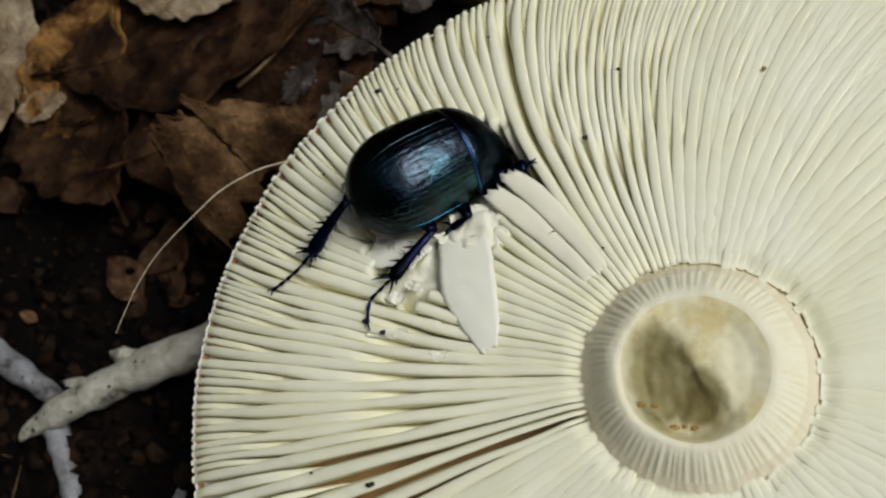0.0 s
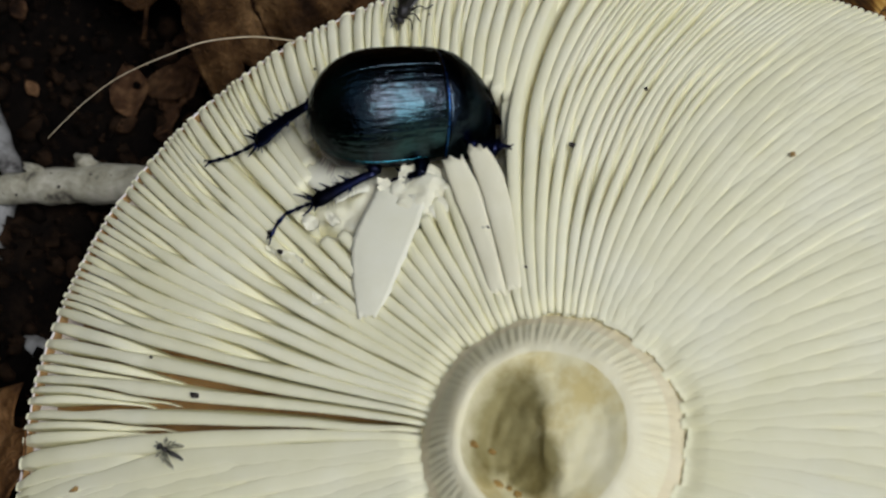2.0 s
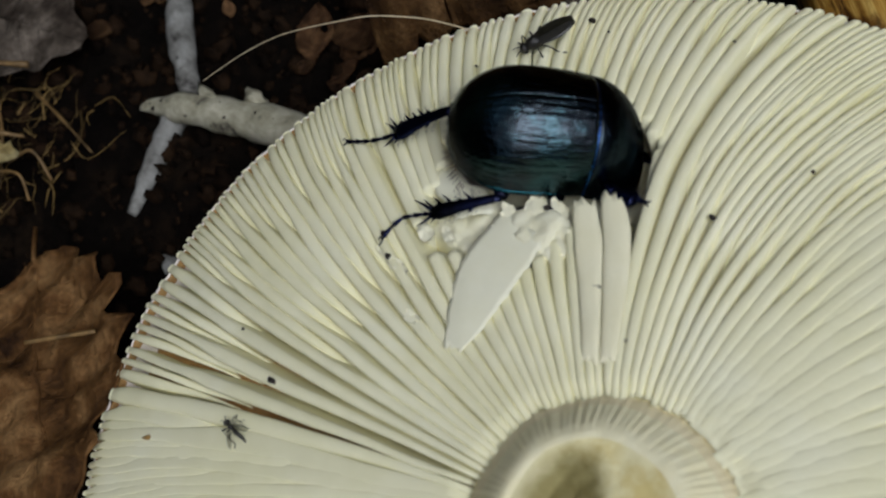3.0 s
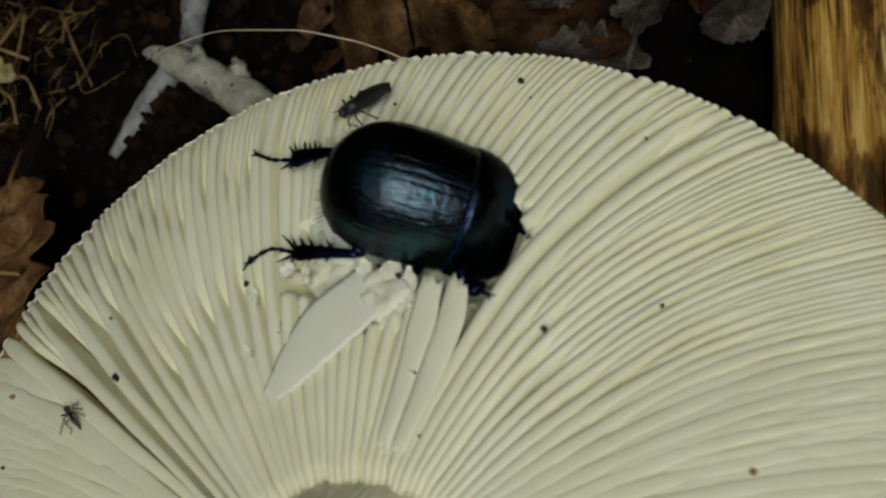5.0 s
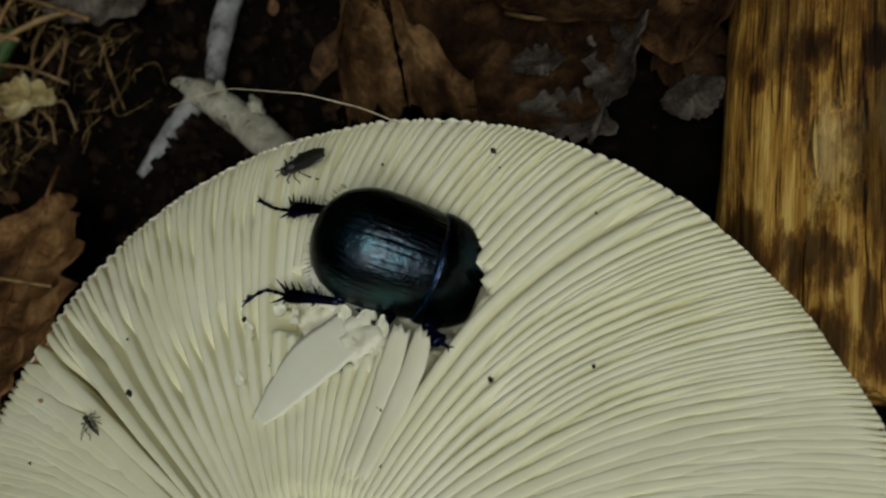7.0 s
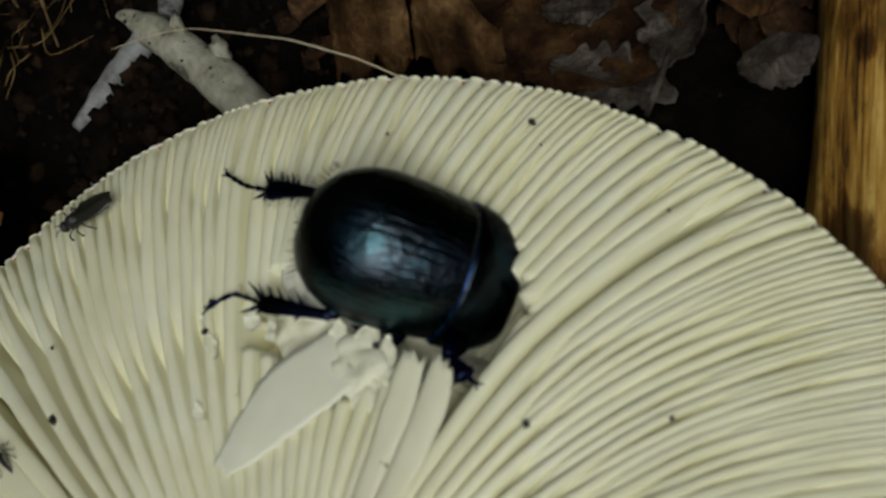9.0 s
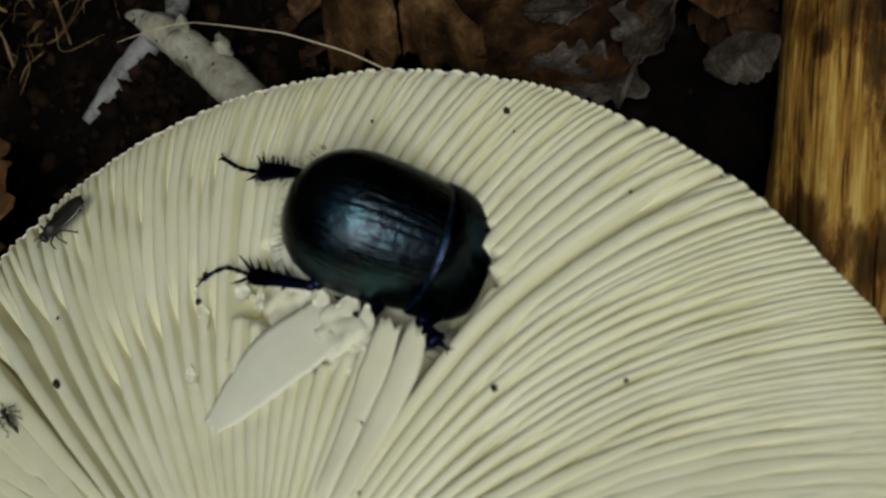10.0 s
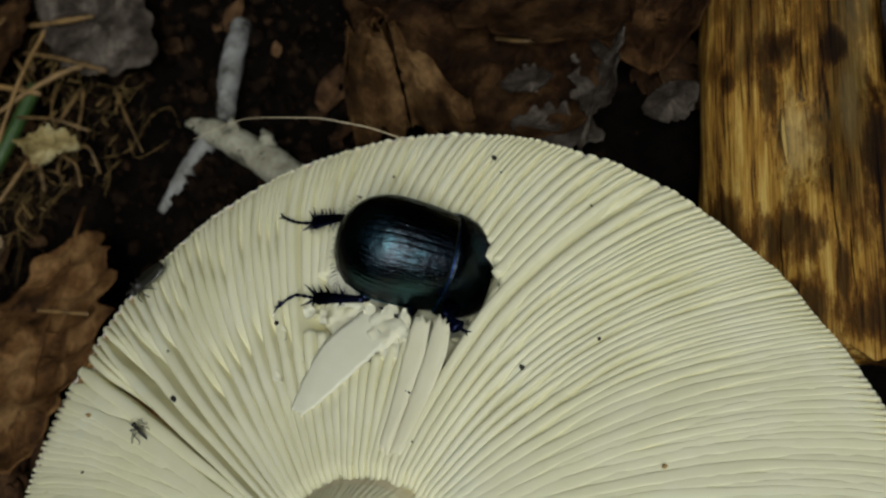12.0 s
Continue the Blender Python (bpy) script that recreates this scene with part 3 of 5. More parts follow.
def build_stem():
    """The broken stem: fibrous wall with fine ribs, torn lip and an uneven core with a hollow."""
    seg = 360
    wall = [(11.6, 5.6), (11.0, 6.9), (10.4, 7.7), (9.9, 8.25), (9.4, 8.7), (9.0, 9.15), (8.6, 9.6), (8.2, 10.0), (7.8, 10.4), (7.4, 10.7), (7.0, 10.9), (6.7, 10.98), (6.4, 10.95)]
    core = [(6.4 - 0.2 * i, 10.95 - 0.045 * min(i, 8)) for i in range(1, 32)]

    def sunk(x, y):
        """How far the torn core has sunk: a sharp torn edge runs across it."""
        d = (-(x + 4.1) * 9.1 - (y - 4.8) * 7.9) / 12.05 + 0.55 * wobble(x / 1.8, y / 1.8, 2) + 0.2 * wobble(x, y, 7) - 0.9 * smoothstep(2.2, 0.2, math.hypot(x - 0.9, y + 0.8))
        return 0.14 * smoothstep(-0.4, 0.9, d) + 0.86 * smoothstep(-0.8, 5.4, d)

    def point(r, z, k):
        a = 2 * math.pi * k / seg
        c, s = math.cos(a), math.sin(a)
        rr = r * (1 + 0.03 * wobble(c * 2, s * 2, 1.5))
        teeth = smoothstep(6.8, 8.0, r) * smoothstep(10.2, 9.0, r)
        rib = math.cos(a * 88 + 5 * wobble(c * 8, s * 8, 2)) * (0.5 + 0.9 * abs(wobble(c * 11, s * 11, 4)))
        rr += 0.09 * teeth * rib + 0.2 * smoothstep(9.2, 10.4, r) * wobble(k * 0.35, 0.4)
        x, y = rr * c - 0.1, rr * s - 0.15
        w = smoothstep(8.6, 6.6, rr)
        z += 0.04 * teeth * rib + w * (0.22 * wobble(x / 3.5, y / 3.5, 3) + 0.07 * wobble(x / 0.9, y / 0.9, 6))
        inside = smoothstep(6.7, 4.6, rr)
        hole = sunk(x, y)
        z -= 2.9 * hole * inside
        z -= 0.2 * smoothstep(6.6, 3.0, rr) * (1 - hole)
        z += inside * 0.10 * wobble(x / 0.7, y / 2.2, 4) * hole
        return x, y, z

    low = wall[:5]
    part("collar", ([point(r, z, k) for r, z in low for k in range(seg)], grid_faces(len(low), seg, True)), M_COLLAR, mushroom, "tan ring where the gills meet the stem")
    high = wall[4:]
    part("stem_stub", ([point(r, z, k) for r, z in high for k in range(seg)], grid_faces(len(high), seg, True)), M_STEM, mushroom, "broken stem stub with a finely ribbed pale wall")
    rows = [wall[-1]] + core
    verts = [point(r, z, k) for r, z in rows for k in range(seg)] + [point(0.001, rows[-1][1], 0)]
    last = (len(rows) - 1) * seg
    fan = [(last + k, last + (k + 1) % seg, len(verts) - 1) for k in range(seg)]
    part("stem_core", (verts, grid_faces(len(rows), seg, True) + fan), M_PITH, mushroom, "pale yellow stem core with a darker olive hollow")
    for x, y, q in ((-5.0, -2.9, 0.5), (-2.2, -4.7, 0.55), (-0.4, -4.8, 0.55), (-3.9, -2.6, 0.4), (-1.3, -4.6, 0.35)):
        z = point(math.hypot(x, y), 10.95 - 0.045 * min(8.0, (6.4 - math.hypot(x, y)) / 0.2), round((math.atan2(y, x) % (2 * math.pi)) / (2 * math.pi) * seg))[2]
        part("brown_spot", lump((x, y, z + 0.06), (q * 0.8, q * 0.5, 0.12), x, 0.3, 9, 18), M_ROT, mushroom, "brown rotten spot")


def pith_material():
    """Pale pith, coloured darker olive where the core has sunk in."""
    m, nodes, links, p = nodes_of("olive_pith")
    n = noise_node(nodes, links, 130, 6, 0.65)
    light = ramp_node(nodes, [(0.36, (0.70, 0.58, 0.25)), (0.46, (0.82, 0.75, 0.44)), (0.7, (0.90, 0.85, 0.60))])
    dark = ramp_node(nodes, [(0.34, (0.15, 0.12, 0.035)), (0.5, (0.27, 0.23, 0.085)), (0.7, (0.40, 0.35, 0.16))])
    links.new(n.outputs["Fac"], light.inputs[0])
    links.new(n.outputs["Fac"], dark.inputs[0])
    co = nodes.new("ShaderNodeTexCoord")
    masks = []
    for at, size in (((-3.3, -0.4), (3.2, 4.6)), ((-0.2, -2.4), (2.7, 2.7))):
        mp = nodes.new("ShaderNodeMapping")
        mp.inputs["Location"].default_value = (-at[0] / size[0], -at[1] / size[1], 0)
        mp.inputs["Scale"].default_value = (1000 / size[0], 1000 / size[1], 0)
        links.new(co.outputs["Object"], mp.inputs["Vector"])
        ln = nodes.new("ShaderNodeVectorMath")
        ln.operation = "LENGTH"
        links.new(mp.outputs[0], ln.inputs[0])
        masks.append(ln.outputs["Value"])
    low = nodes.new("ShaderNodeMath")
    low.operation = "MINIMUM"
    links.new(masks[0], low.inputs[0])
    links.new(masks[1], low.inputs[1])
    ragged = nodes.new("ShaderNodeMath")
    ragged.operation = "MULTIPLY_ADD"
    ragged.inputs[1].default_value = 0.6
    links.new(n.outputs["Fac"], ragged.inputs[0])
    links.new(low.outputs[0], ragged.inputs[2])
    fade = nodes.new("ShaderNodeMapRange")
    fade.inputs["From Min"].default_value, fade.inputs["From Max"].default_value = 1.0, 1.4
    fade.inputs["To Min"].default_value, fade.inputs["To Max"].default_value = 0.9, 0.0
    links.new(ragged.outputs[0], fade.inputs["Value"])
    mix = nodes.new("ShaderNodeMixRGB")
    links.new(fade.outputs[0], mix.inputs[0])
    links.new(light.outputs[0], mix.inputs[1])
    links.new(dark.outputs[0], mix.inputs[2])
    links.new(mix.outputs[0], p.inputs["Base Color"])
    p.inputs["Roughness"].default_value = 0.65
    p.inputs["Specular IOR Level"].default_value = 0.2
    b = nodes.new("ShaderNodeBump")
    b.inputs["Strength"].default_value, b.inputs["Distance"].default_value = 0.5, 0.0004
    links.new(n.outputs["Fac"], b.inputs["Height"])
    links.new(b.outputs[0], p.inputs["Normal"])
    return m


M_PITH = pith_material()
M_COLLAR = surface("stem_collar", [(0.3, (0.79, 0.69, 0.43)), (0.7, (0.85, 0.77, 0.53))], 350, (0.6, 0.8), 0.3, 1600, spec=0.2)
M_ROT = surface("brown_rot", [(0.3, (0.26, 0.14, 0.025)), (0.7, (0.45, 0.30, 0.08))], 700, (0.5, 0.7), 0.4, 2000)
build_stem()


def flap(name, outline, lift, thick=0.5, mat=None, label=""):
    """A thin torn piece between two edges of points, ragged all round."""
    left, right = (bend(side, 5) for side in outline)
    n, m = len(left), 11
    verts = []
    for side in (1, -1):
        for i in range(n):
            a, b = Vector(left[i]), Vector(right[i])
            along = Vector(left[min(i + 1, n - 1)]) - Vector(left[max(i - 1, 0)])
            end = max(0.0, 1 - min(i, n - 1 - i) / 3)
            for j in range(m):
                u = j / (m - 1)
                edge = 1 - abs(2 * u - 1) ** 3
                p = a.lerp(b, 0.5 + (u - 0.5) * (1 + 0.08 * wobble(i * 0.75, 4.0 if u < 0.5 else 9.0, a.x)))
                p += along.normalized() * end * 0.8 * wobble(u * 6, i * 0.1, a.y) if along.length else p * 0
                z = p.z + lift * edge + 0.10 * wobble(p.x / 1.6, p.y / 1.6) + 0.03 * wobble(p.x * 2, p.y * 2)
                verts.append((p.x, p.y, z + side * thick / 2 * (0.25 + 0.75 * edge * (1 - 0.7 * end))))
    top = grid_faces(n, m)
    low = [tuple(reversed(f)) for f in grid_faces(n, m, start=n * m)]
    ring = [i * m for i in range(n)] + [(n - 1) * m + j for j in range(1, m)] + [i * m + m - 1 for i in range(n - 2, -1, -1)] + [j for j in range(m - 2, 0, -1)]
    sides = [(ring[i], ring[i + 1 - len(ring)], ring[i + 1 - len(ring)] + n * m, ring[i] + n * m) for i in range(len(ring))]
    return part(name, (verts, top + low + sides), mat or M_FLAP, mushroom, label)


def over_gills(points):
    """Points given as x, y and height over the gills' edges."""
    return [(x, y, crown(math.hypot(x, y)) + warp(x, y) + up + 0.02) for x, y, up in points]


for left, right, text in (
        ([(-24.3, 14.6, -0.4), (-24.0, 12.4, -0.1), (-23.8, 10.2, -0.04), (-23.2, 8.2, -0.04), (-21.6, 5.6, -0.06), (-19.6, 2.9, -0.15)],
         [(-19.2, 14.8, 0.0), (-18.6, 12.6, 0.05), (-18.3, 10.2, 0.08), (-18.0, 7.8, 0.08), (-17.8, 5.6, 0.05), (-18.0, 3.6, -0.05)], "torn white gill piece lying over the gills"),
        ([(-18.1, 20.4, 0.45), (-15.5, 17.8, 0.22), (-12.9, 14.9, 0.05), (-10.3, 11.9, 0.0), (-8.6, 9.7, -0.12)],
         [(-16.4, 21.3, 0.45), (-13.7, 19.2, 0.2), (-11.1, 15.9, 0.0), (-9.0, 12.7, 0.0), (-7.5, 10.4, -0.12)], "loose white gill edge beside the beetle"),
        ([(-19.6, 18.6, 0.25), (-17.0, 16.0, 0.15), (-14.5, 13.7, 0.02), (-11.7, 11.0, 0.0), (-9.7, 8.8, -0.12)],
         [(-18.2, 19.8, 0.25), (-15.3, 17.5, 0.12), (-12.9, 14.8, -0.02), (-10.4, 11.9, 0.0), (-8.6, 9.6, -0.12)], "loose white gill edge beside the beetle"),
        ([(-32.0, 13.6, -0.5), (-30.4, 12.4, -0.3), (-28.2, 12.2, -0.2), (-26.6, 11.4, -0.2)],
         [(-31.0, 16.0, -0.7), (-29.2, 15.9, -0.6), (-27.4, 15.6, -0.6), (-25.0, 14.2, -0.5)], "flat white sheet of bared gill flesh")):
    loose = text.startswith("loose")
    flap("gill_flap", (over_gills(left), over_gills(right)), 0.16 if loose else 0.1, 0.1 if loose else 0.05, M_BLADE if loose else M_FLAP, text)


def build_torn_bed():
    """White bitten flesh under and beside the beetle, heaped up beside the torn flaps."""
    verts, nu, nv = [], 80, 72
    for i in range(nu):
        for j in range(nv):
            x, y = -35.5 + 24 * i / (nu - 1), 7.0 + 26 * j / (nv - 1)
            r = math.hypot(x, y)
            e = eaten(x, y)
            heap = smoothstep(4.6, 2.4, math.hypot((x + 20.0) * 0.85, (y - 15.2) * 1.3))
            heap = max(heap, 0.74 * smoothstep(1.15, 0.7, math.hypot(((x + 25.5) * 0.94 + (y - 12.6) * 0.34) / 6.2, ((y - 12.6) * 0.94 - (x + 25.5) * 0.34) / 3.6)))
            pit = smoothstep(4.6, 3.0, math.hypot(x + 20.6, y - 25.2))
            rough = 0.45 * wobble(x / 1.1, y / 1.1, 2) + 0.5 * wobble(x / 2.6, y / 2.6, 8) + 0.2 * abs(wobble(x * 2, y * 2, 5))
            z = crown(r) - gill_depth(r) - 1.75 + 1.1 * e + rough * max(e, heap) - 1.4 * (1 - e) * (1 - heap) - 1.9 * pit
            z = max(z, z + heap * (gill_depth(r) + 1.5 - 0.6 * e))
            verts.append((x, y, z))
    part("bitten_flesh", (verts, grid_faces(nu, nv)), M_TORN, mushroom, "white bitten flesh of the eaten hollow")


build_torn_bed()


def thing(name, data, mat, label, category, group="", at=(0, 0, 0)):
    """A plain thing of one mesh; its origin lies at the point given, in millimetres."""
    verts, faces = data
    ob = part(name, ([(v[0] - at[0], v[1] - at[1], v[2] - at[2]) for v in verts], faces), mat)
    ob.location = [c * MM for c in at]
    return tagged(ob, label, category, group)


def on_gills(x, y, up=0.0):
    return (x, y, crown(math.hypot(x, y)) + warp(x, y) + up)


# bitten crumbs and specks that lie on the gills
def shred(x, y, ln, wd, turn, seed, up=0.15):
    """A thin ragged flake of flesh, curled at its edge."""
    n, rings = 26, 4
    verts = []
    c, s = math.cos(turn), math.sin(turn)
    for side in (1, -1):
        for i in range(rings):
            q = (0.2, 0.5, 0.8, 1.0)[i]
            for k in range(n):
                a = 2 * math.pi * k / n
                m = q * (1 + 0.55 * wobble(math.cos(a) * 1.3, math.sin(a) * 1.3, seed * 2.7) + 0.22 * wobble(k * 0.9, seed))
                u, v = ln * m * math.cos(a), wd * m * math.sin(a)
                px, py = x + c * u - s * v, y + s * u + c * v
                top = crown(math.hypot(px, py)) + warp(px, py)
                z = top + up - 0.3 + 0.45 * q * wobble(u * 1.2, v * 1.2, seed) + 0.22 * wobble(u * 3, v * 3, seed)
                verts.append((px, py, z + side * 0.05))
    faces = grid_faces(rings, n, True) + [tuple(reversed(q)) for q in grid_faces(rings, n, True, rings * n)]
    faces += [((rings - 1) * n + (k + 1) % n, (rings - 1) * n + k, (2 * rings - 1) * n + k, (2 * rings - 1) * n + (k + 1) % n) for k in range(n)]
    faces += [tuple(reversed(range(n))), tuple(range(rings * n, rings * n + n))]
    return verts, faces


rng = random.Random(11)
for k, (x, y, ln, wd, up) in enumerate([(-28.5, 9.2, 1.3, 0.6, 0.0), (-27.9, 5.5, 1.3, 0.5, 0.12), (-23.6, 2.9, 0.8, 0.5, 0.2), (-29.4, 5.4, 1.8, 0.35, 0.0), (-24.4, 6.2, 1.2, 0.35, 0.05), (-26.6, 10.2, 1.0, 0.45, -0.1), (-21.2, 15.6, 2.2, 1.0, 0.1), (-18.6, 15.0, 1.6, 0.8, 0.0), (-22.8, 14.4, 1.8, 0.8, 0.05), (-19.8, 17.0, 1.4, 0.7, 0.1), (-31.2, 8.6, 1.0, 0.4, 0.0)]):
    p = on_gills(x, y, 0.0)
    thing("mushroom_crumb", shred(x, y, ln, wd, math.atan2(y, x) + 0.5 * (rng.random() - 0.5), k + 3, up), M_TORN, "ragged white shred of bitten mushroom on the gills", "crumb", "bitten crumbs", p)
for k, (x, y, s) in enumerate([(-30.1, -8.8, 0.38), (-32.8, 34.3, 0.34), (-29.3, 5.5, 0.3), (-20.6, 39.4, 0.15), (-12.7, 14.3, 0.14), (-36.3, -7.4, 0.16),
                               (-31.7, -23.4, 0.2), (-30.4, 34.0, 0.14), (-6.5, 32.2, 0.18), (-37.8, 24.2, 0.16), (-13, 14.1, 0.15), (-8, 12.2, 0.14), (-31.3, 6.9, 0.3), (-21, 17.0, 0.3)]):
    p = on_gills(x, y, 0.12)
    thing("soil_speck", lump(p, (s, s * 0.75, s * 0.7), k + 40, 0.5, 6, 7), M_CHIP, "tiny black soil speck on the gills", "speck", "soil specks", p)
p = on_gills(-9.7, 24.2, 0.12)
loose_speck = thing("soil_speck", lump(p, (0.30, 0.2, 0.2), 91, 0.5, 6, 7), M_CHIP, "tiny black soil speck rolling on the gills", "speck", "soil specks", p)
for k, (x, y, a, ln) in enumerate([(-38.4, -20.9, 0.75, 1.7), (7.4, 30.1, 1.2, 0.5)]):
    p = on_gills(x, y, 0.1)
    q = (x + ln * math.cos(a), y + ln * math.sin(a), p[2] + 0.05)
    thing("bud_scale", tube(bend([p, ((p[0] + q[0]) / 2, (p[1] + q[1]) / 2, p[2] + 0.2), q], 4), [0.06, 0.13, 0.2, 0.24, 0.24, 0.2, 0.15, 0.09, 0.03], 6, 0.5), M_BROWN, "small brown bud scale on the gills", "plant scale", "", p)

# ---- the beetle ----
BEETLE_ROWS = [(0.0, 35, 19, -12), (1.0, 36.5, 20, -11), (2.0, 38.5, 22, -10), (2.5, 40, 24, -8), (3.0, 42.5, 26, -5), (3.5, 44, 28, -2), (5.5, 45, 34, 2), (6.5, 45, 35, 3), (7.5, 46, 35, 3),
               (9.5, 47, 36, 2), (10.5, 47, 36, 2), (12.0, 47, 36, 2)]
BEETLE_AT = (-27.0, 20.7, 7.5)


def beetle_pose(heading, pitch, roll):
    return Matrix.Translation([c * MM for c in BEETLE_AT]) @ pose(0, 0, 0, roll, pitch, heading)


REST = beetle_pose(*BEETLE_ROWS[6][1:])
REST_INV = REST.inverted()
beetle = tagged(new("beetle"), "black dor beetle with blue-green gloss, feeding in the mushroom's gills", "beetle")
beetle.matrix_basis = REST


def to_body(points):
    """World millimetres into the resting beetle's own millimetres."""
    return [tuple((REST_INV @ (Vector(p) * MM)) / MM) for p in points]


def body_half_width(x):
    xc, rear, fore = -0.6, 5.9, 13.0
    t = abs(x - xc) / (rear if x < xc else fore)
    return 5.5 * max(0.0, 1 - t ** 2.2) ** (1 / 2.1)


def body_height(x):
    xc, rear, fore = 0.2, 6.75, 13.0
    t = abs(x - xc) / (rear if x < xc else fore)
    return 6.1 * max(0.0, 1 - t ** 2.3) ** (1 / 2.0)


def build_elytron(side):
    """A wing case: domed shell with fine lengthwise furrows and a turned-under edge."""
    verts, nu, nv = [], 70, 110
    for i in range(nu):
        s = i / (nu - 1)
        x = -6.46 + 11.5 * s ** 1.4
        w, hh = body_half_width(x), body_height(x)
        for j in range(nv):
            v = j / (nv - 1)
            a = radians(0.03 + 101.5 * v)
            furrow = 0.028 * (0.5 + 0.5 * math.cos(2 * math.pi * 14.5 * v + 0.5 * wobble(s * 5, v * 9))) * (0.7 + 0.6 * wobble(s * 7, v * 14, 3)) * smoothstep(0.0, 0.12, s) * (1 - smoothstep(0.88, 1, v))
            seam = 0.004 * math.exp(-(v / 0.012) ** 2)
            k = 1 - (furrow + seam) / 6
            y = (w * math.sin(a) ** 0.92) * k
            z = hh * math.cos(a) * k if a < math.pi / 2 else 2.2 * math.cos(a)
            verts.append((x, side * y, z))
    faces = grid_faces(nu, nv)
    if side < 0:
        faces = [tuple(reversed(f)) for f in faces]
    ob = part("wing_case", (verts, faces), M_ELYTRA, beetle, "glossy black furrowed wing case with blue-green sheen")
    sol = ob.modifiers.new("shell", "SOLIDIFY")
    sol.thickness, sol.offset = 0.00012, -1
    rail = []
    for i in range(34):
        x = -5.6 + 10.3 * i / 33
        rail.append((x, side * (body_half_width(x) + 0.06), 0.1))
    part("edge", tube(rail, [0.04 + 0.08 * math.sin(math.pi * i / 33) for i in range(34)], 6, 0.8), M_TEAL, ob, "blue-green metallic edge")


build_elytron(1)
build_elytron(-1)


def build_pronotum():
    verts, nu, nv = [], 40, 60
    for i in range(nu):
        s = i / (nu - 1)
        x = 4.95 + 4.9 * s
        w = 5.32 * (1 - 0.34 * s ** 2.8) * (1 - 0.10 * (1 - smoothstep(0, 0.1, s)))
        hh = 5.5 * (1 - 0.40 * s ** 2.2) * (1 - 0.10 * (1 - smoothstep(0, 0.1, s)))
        drop = -2.0 * s ** 1.7
        for j in range(nv):
            a = radians(-112 + 224 * j / (nv - 1))
            y = w * math.sin(a)
            z = hh * math.cos(a) + drop if abs(a) < math.pi / 2 else 2.4 * math.cos(a) + drop
            dent = 0.06 * wobble(x * 1.5, y * 1.5, 2)
            verts.append((x + 0.35 * (abs(math.sin(a)) ** 3) * (1 - s) * -1, y, z + dent))
    ob = part("pronotum", (verts, grid_faces(nu, nv)), M_PRONOTUM, beetle, "smooth black domed neck shield")
    sol = ob.modifiers.new("shell", "SOLIDIFY")
    sol.thickness, sol.offset = 0.00015, -1
    bead = []
    for j in range(41):
        a = radians(-98 + 196 * j / 40)
        bead.append((5.22 - 0.35 * abs(math.sin(a)) ** 3, 5.2 * math.sin(a), 5.55 * math.cos(a) if abs(a) < math.pi / 2 else 2.3 * math.cos(a)))
    part("rear_edge", tube(bead, 0.2, 8, 0.6, True, (1, 0, 0)), M_EDGE, ob, "violet-blue raised rear edge")


build_pronotum()


def shell_of_rings(rings, seg=22, flat_below=0.6):
    verts = []
    for x, w, up, z0 in rings:
        for k in range(seg):
            a = 2 * math.pi * k / seg
            z = up * math.sin(a) if math.sin(a) > 0 else up * flat_below * math.sin(a)
            verts.append((x, w * math.cos(a), z0 + z))
    n = len(rings)
    return verts, grid_faces(n, seg, True) + [tuple(reversed(range(seg))), tuple(range((n - 1) * seg, n * seg))]


head = part("head", shell_of_rings([(7.8, 2.6, 1.9, -1.5), (8.6, 2.7, 1.8, -2.1), (9.3, 2.3, 1.4, -2.7), (9.9, 1.7, 0.9, -3.3), (10.3, 0.9, 0.4, -3.7), (10.4, 0.2, 0.1, -3.8)]), M_PRONOTUM, beetle, "broad black head bent down into the gills")
for sd in (1, -1):
    part("mandible", tube(bend([(9.7, sd * 1.5, -3.6), (10.3, sd * 1.6, -4.2), (10.7, sd * 0.7, -4.6)], 4), [0.45, 0.45, 0.42, 0.4, 0.34, 0.28, 0.2, 0.12, 0.05], 6, 0.6), M_LEG, head)
    part("antenna", join(tube(bend([(8.8, sd * 2.3, -2.6), (9.6, sd * 3.0, -2.9), (10.0, sd * 3.1, -3.2)], 4), 0.12, 5), lump((10.1, sd * 3.1, -3.3), (0.4, 0.25, 0.3), 3, 0.1, 5, 7)), M_BELLY, head)
part("abdomen", shell_of_rings([(-6.2, 0.4, 0.3, -0.5), (-5.7, 3.2, 1.6, -0.6), (-4.4, 4.5, 2.0, -0.8), (-2, 4.95, 2.2, -0.9), (1, 4.95, 2.2, -1.0), (4, 4.7, 2.2, -1.0), (6.4, 4.5, 2.2, -1.0), (7.6, 3.9, 2.0, -1.2), (9.2, 3.0, 1.5, -1.3)], 26, 1.1), M_BELLY, beetle, "dark hairy underside")


def build_fringe():
    r2 = random.Random(8)
    bits = []
    for i in range(70):
        a = radians(-80 + 160 * r2.random())
        x, y = -4.6 - 1.4 * math.cos(a), 5.0 * math.sin(a)
        d = (-math.cos(a) * 0.6 - 0.2, math.sin(a) * 0.5)
        ln = 0.7 + 0.5 * r2.random()
        bits.append(tube([(x, y, -0.7), (x + d[0] * ln, y + d[1] * ln, -1.2 - 0.5 * r2.random())], [0.03, 0.012], 3))
    tagged(part("bristle_fringe", join(*bits), M_BRISTLE, beetle, "short brown bristles under the tail"), kind="stuff")


build_fringe()


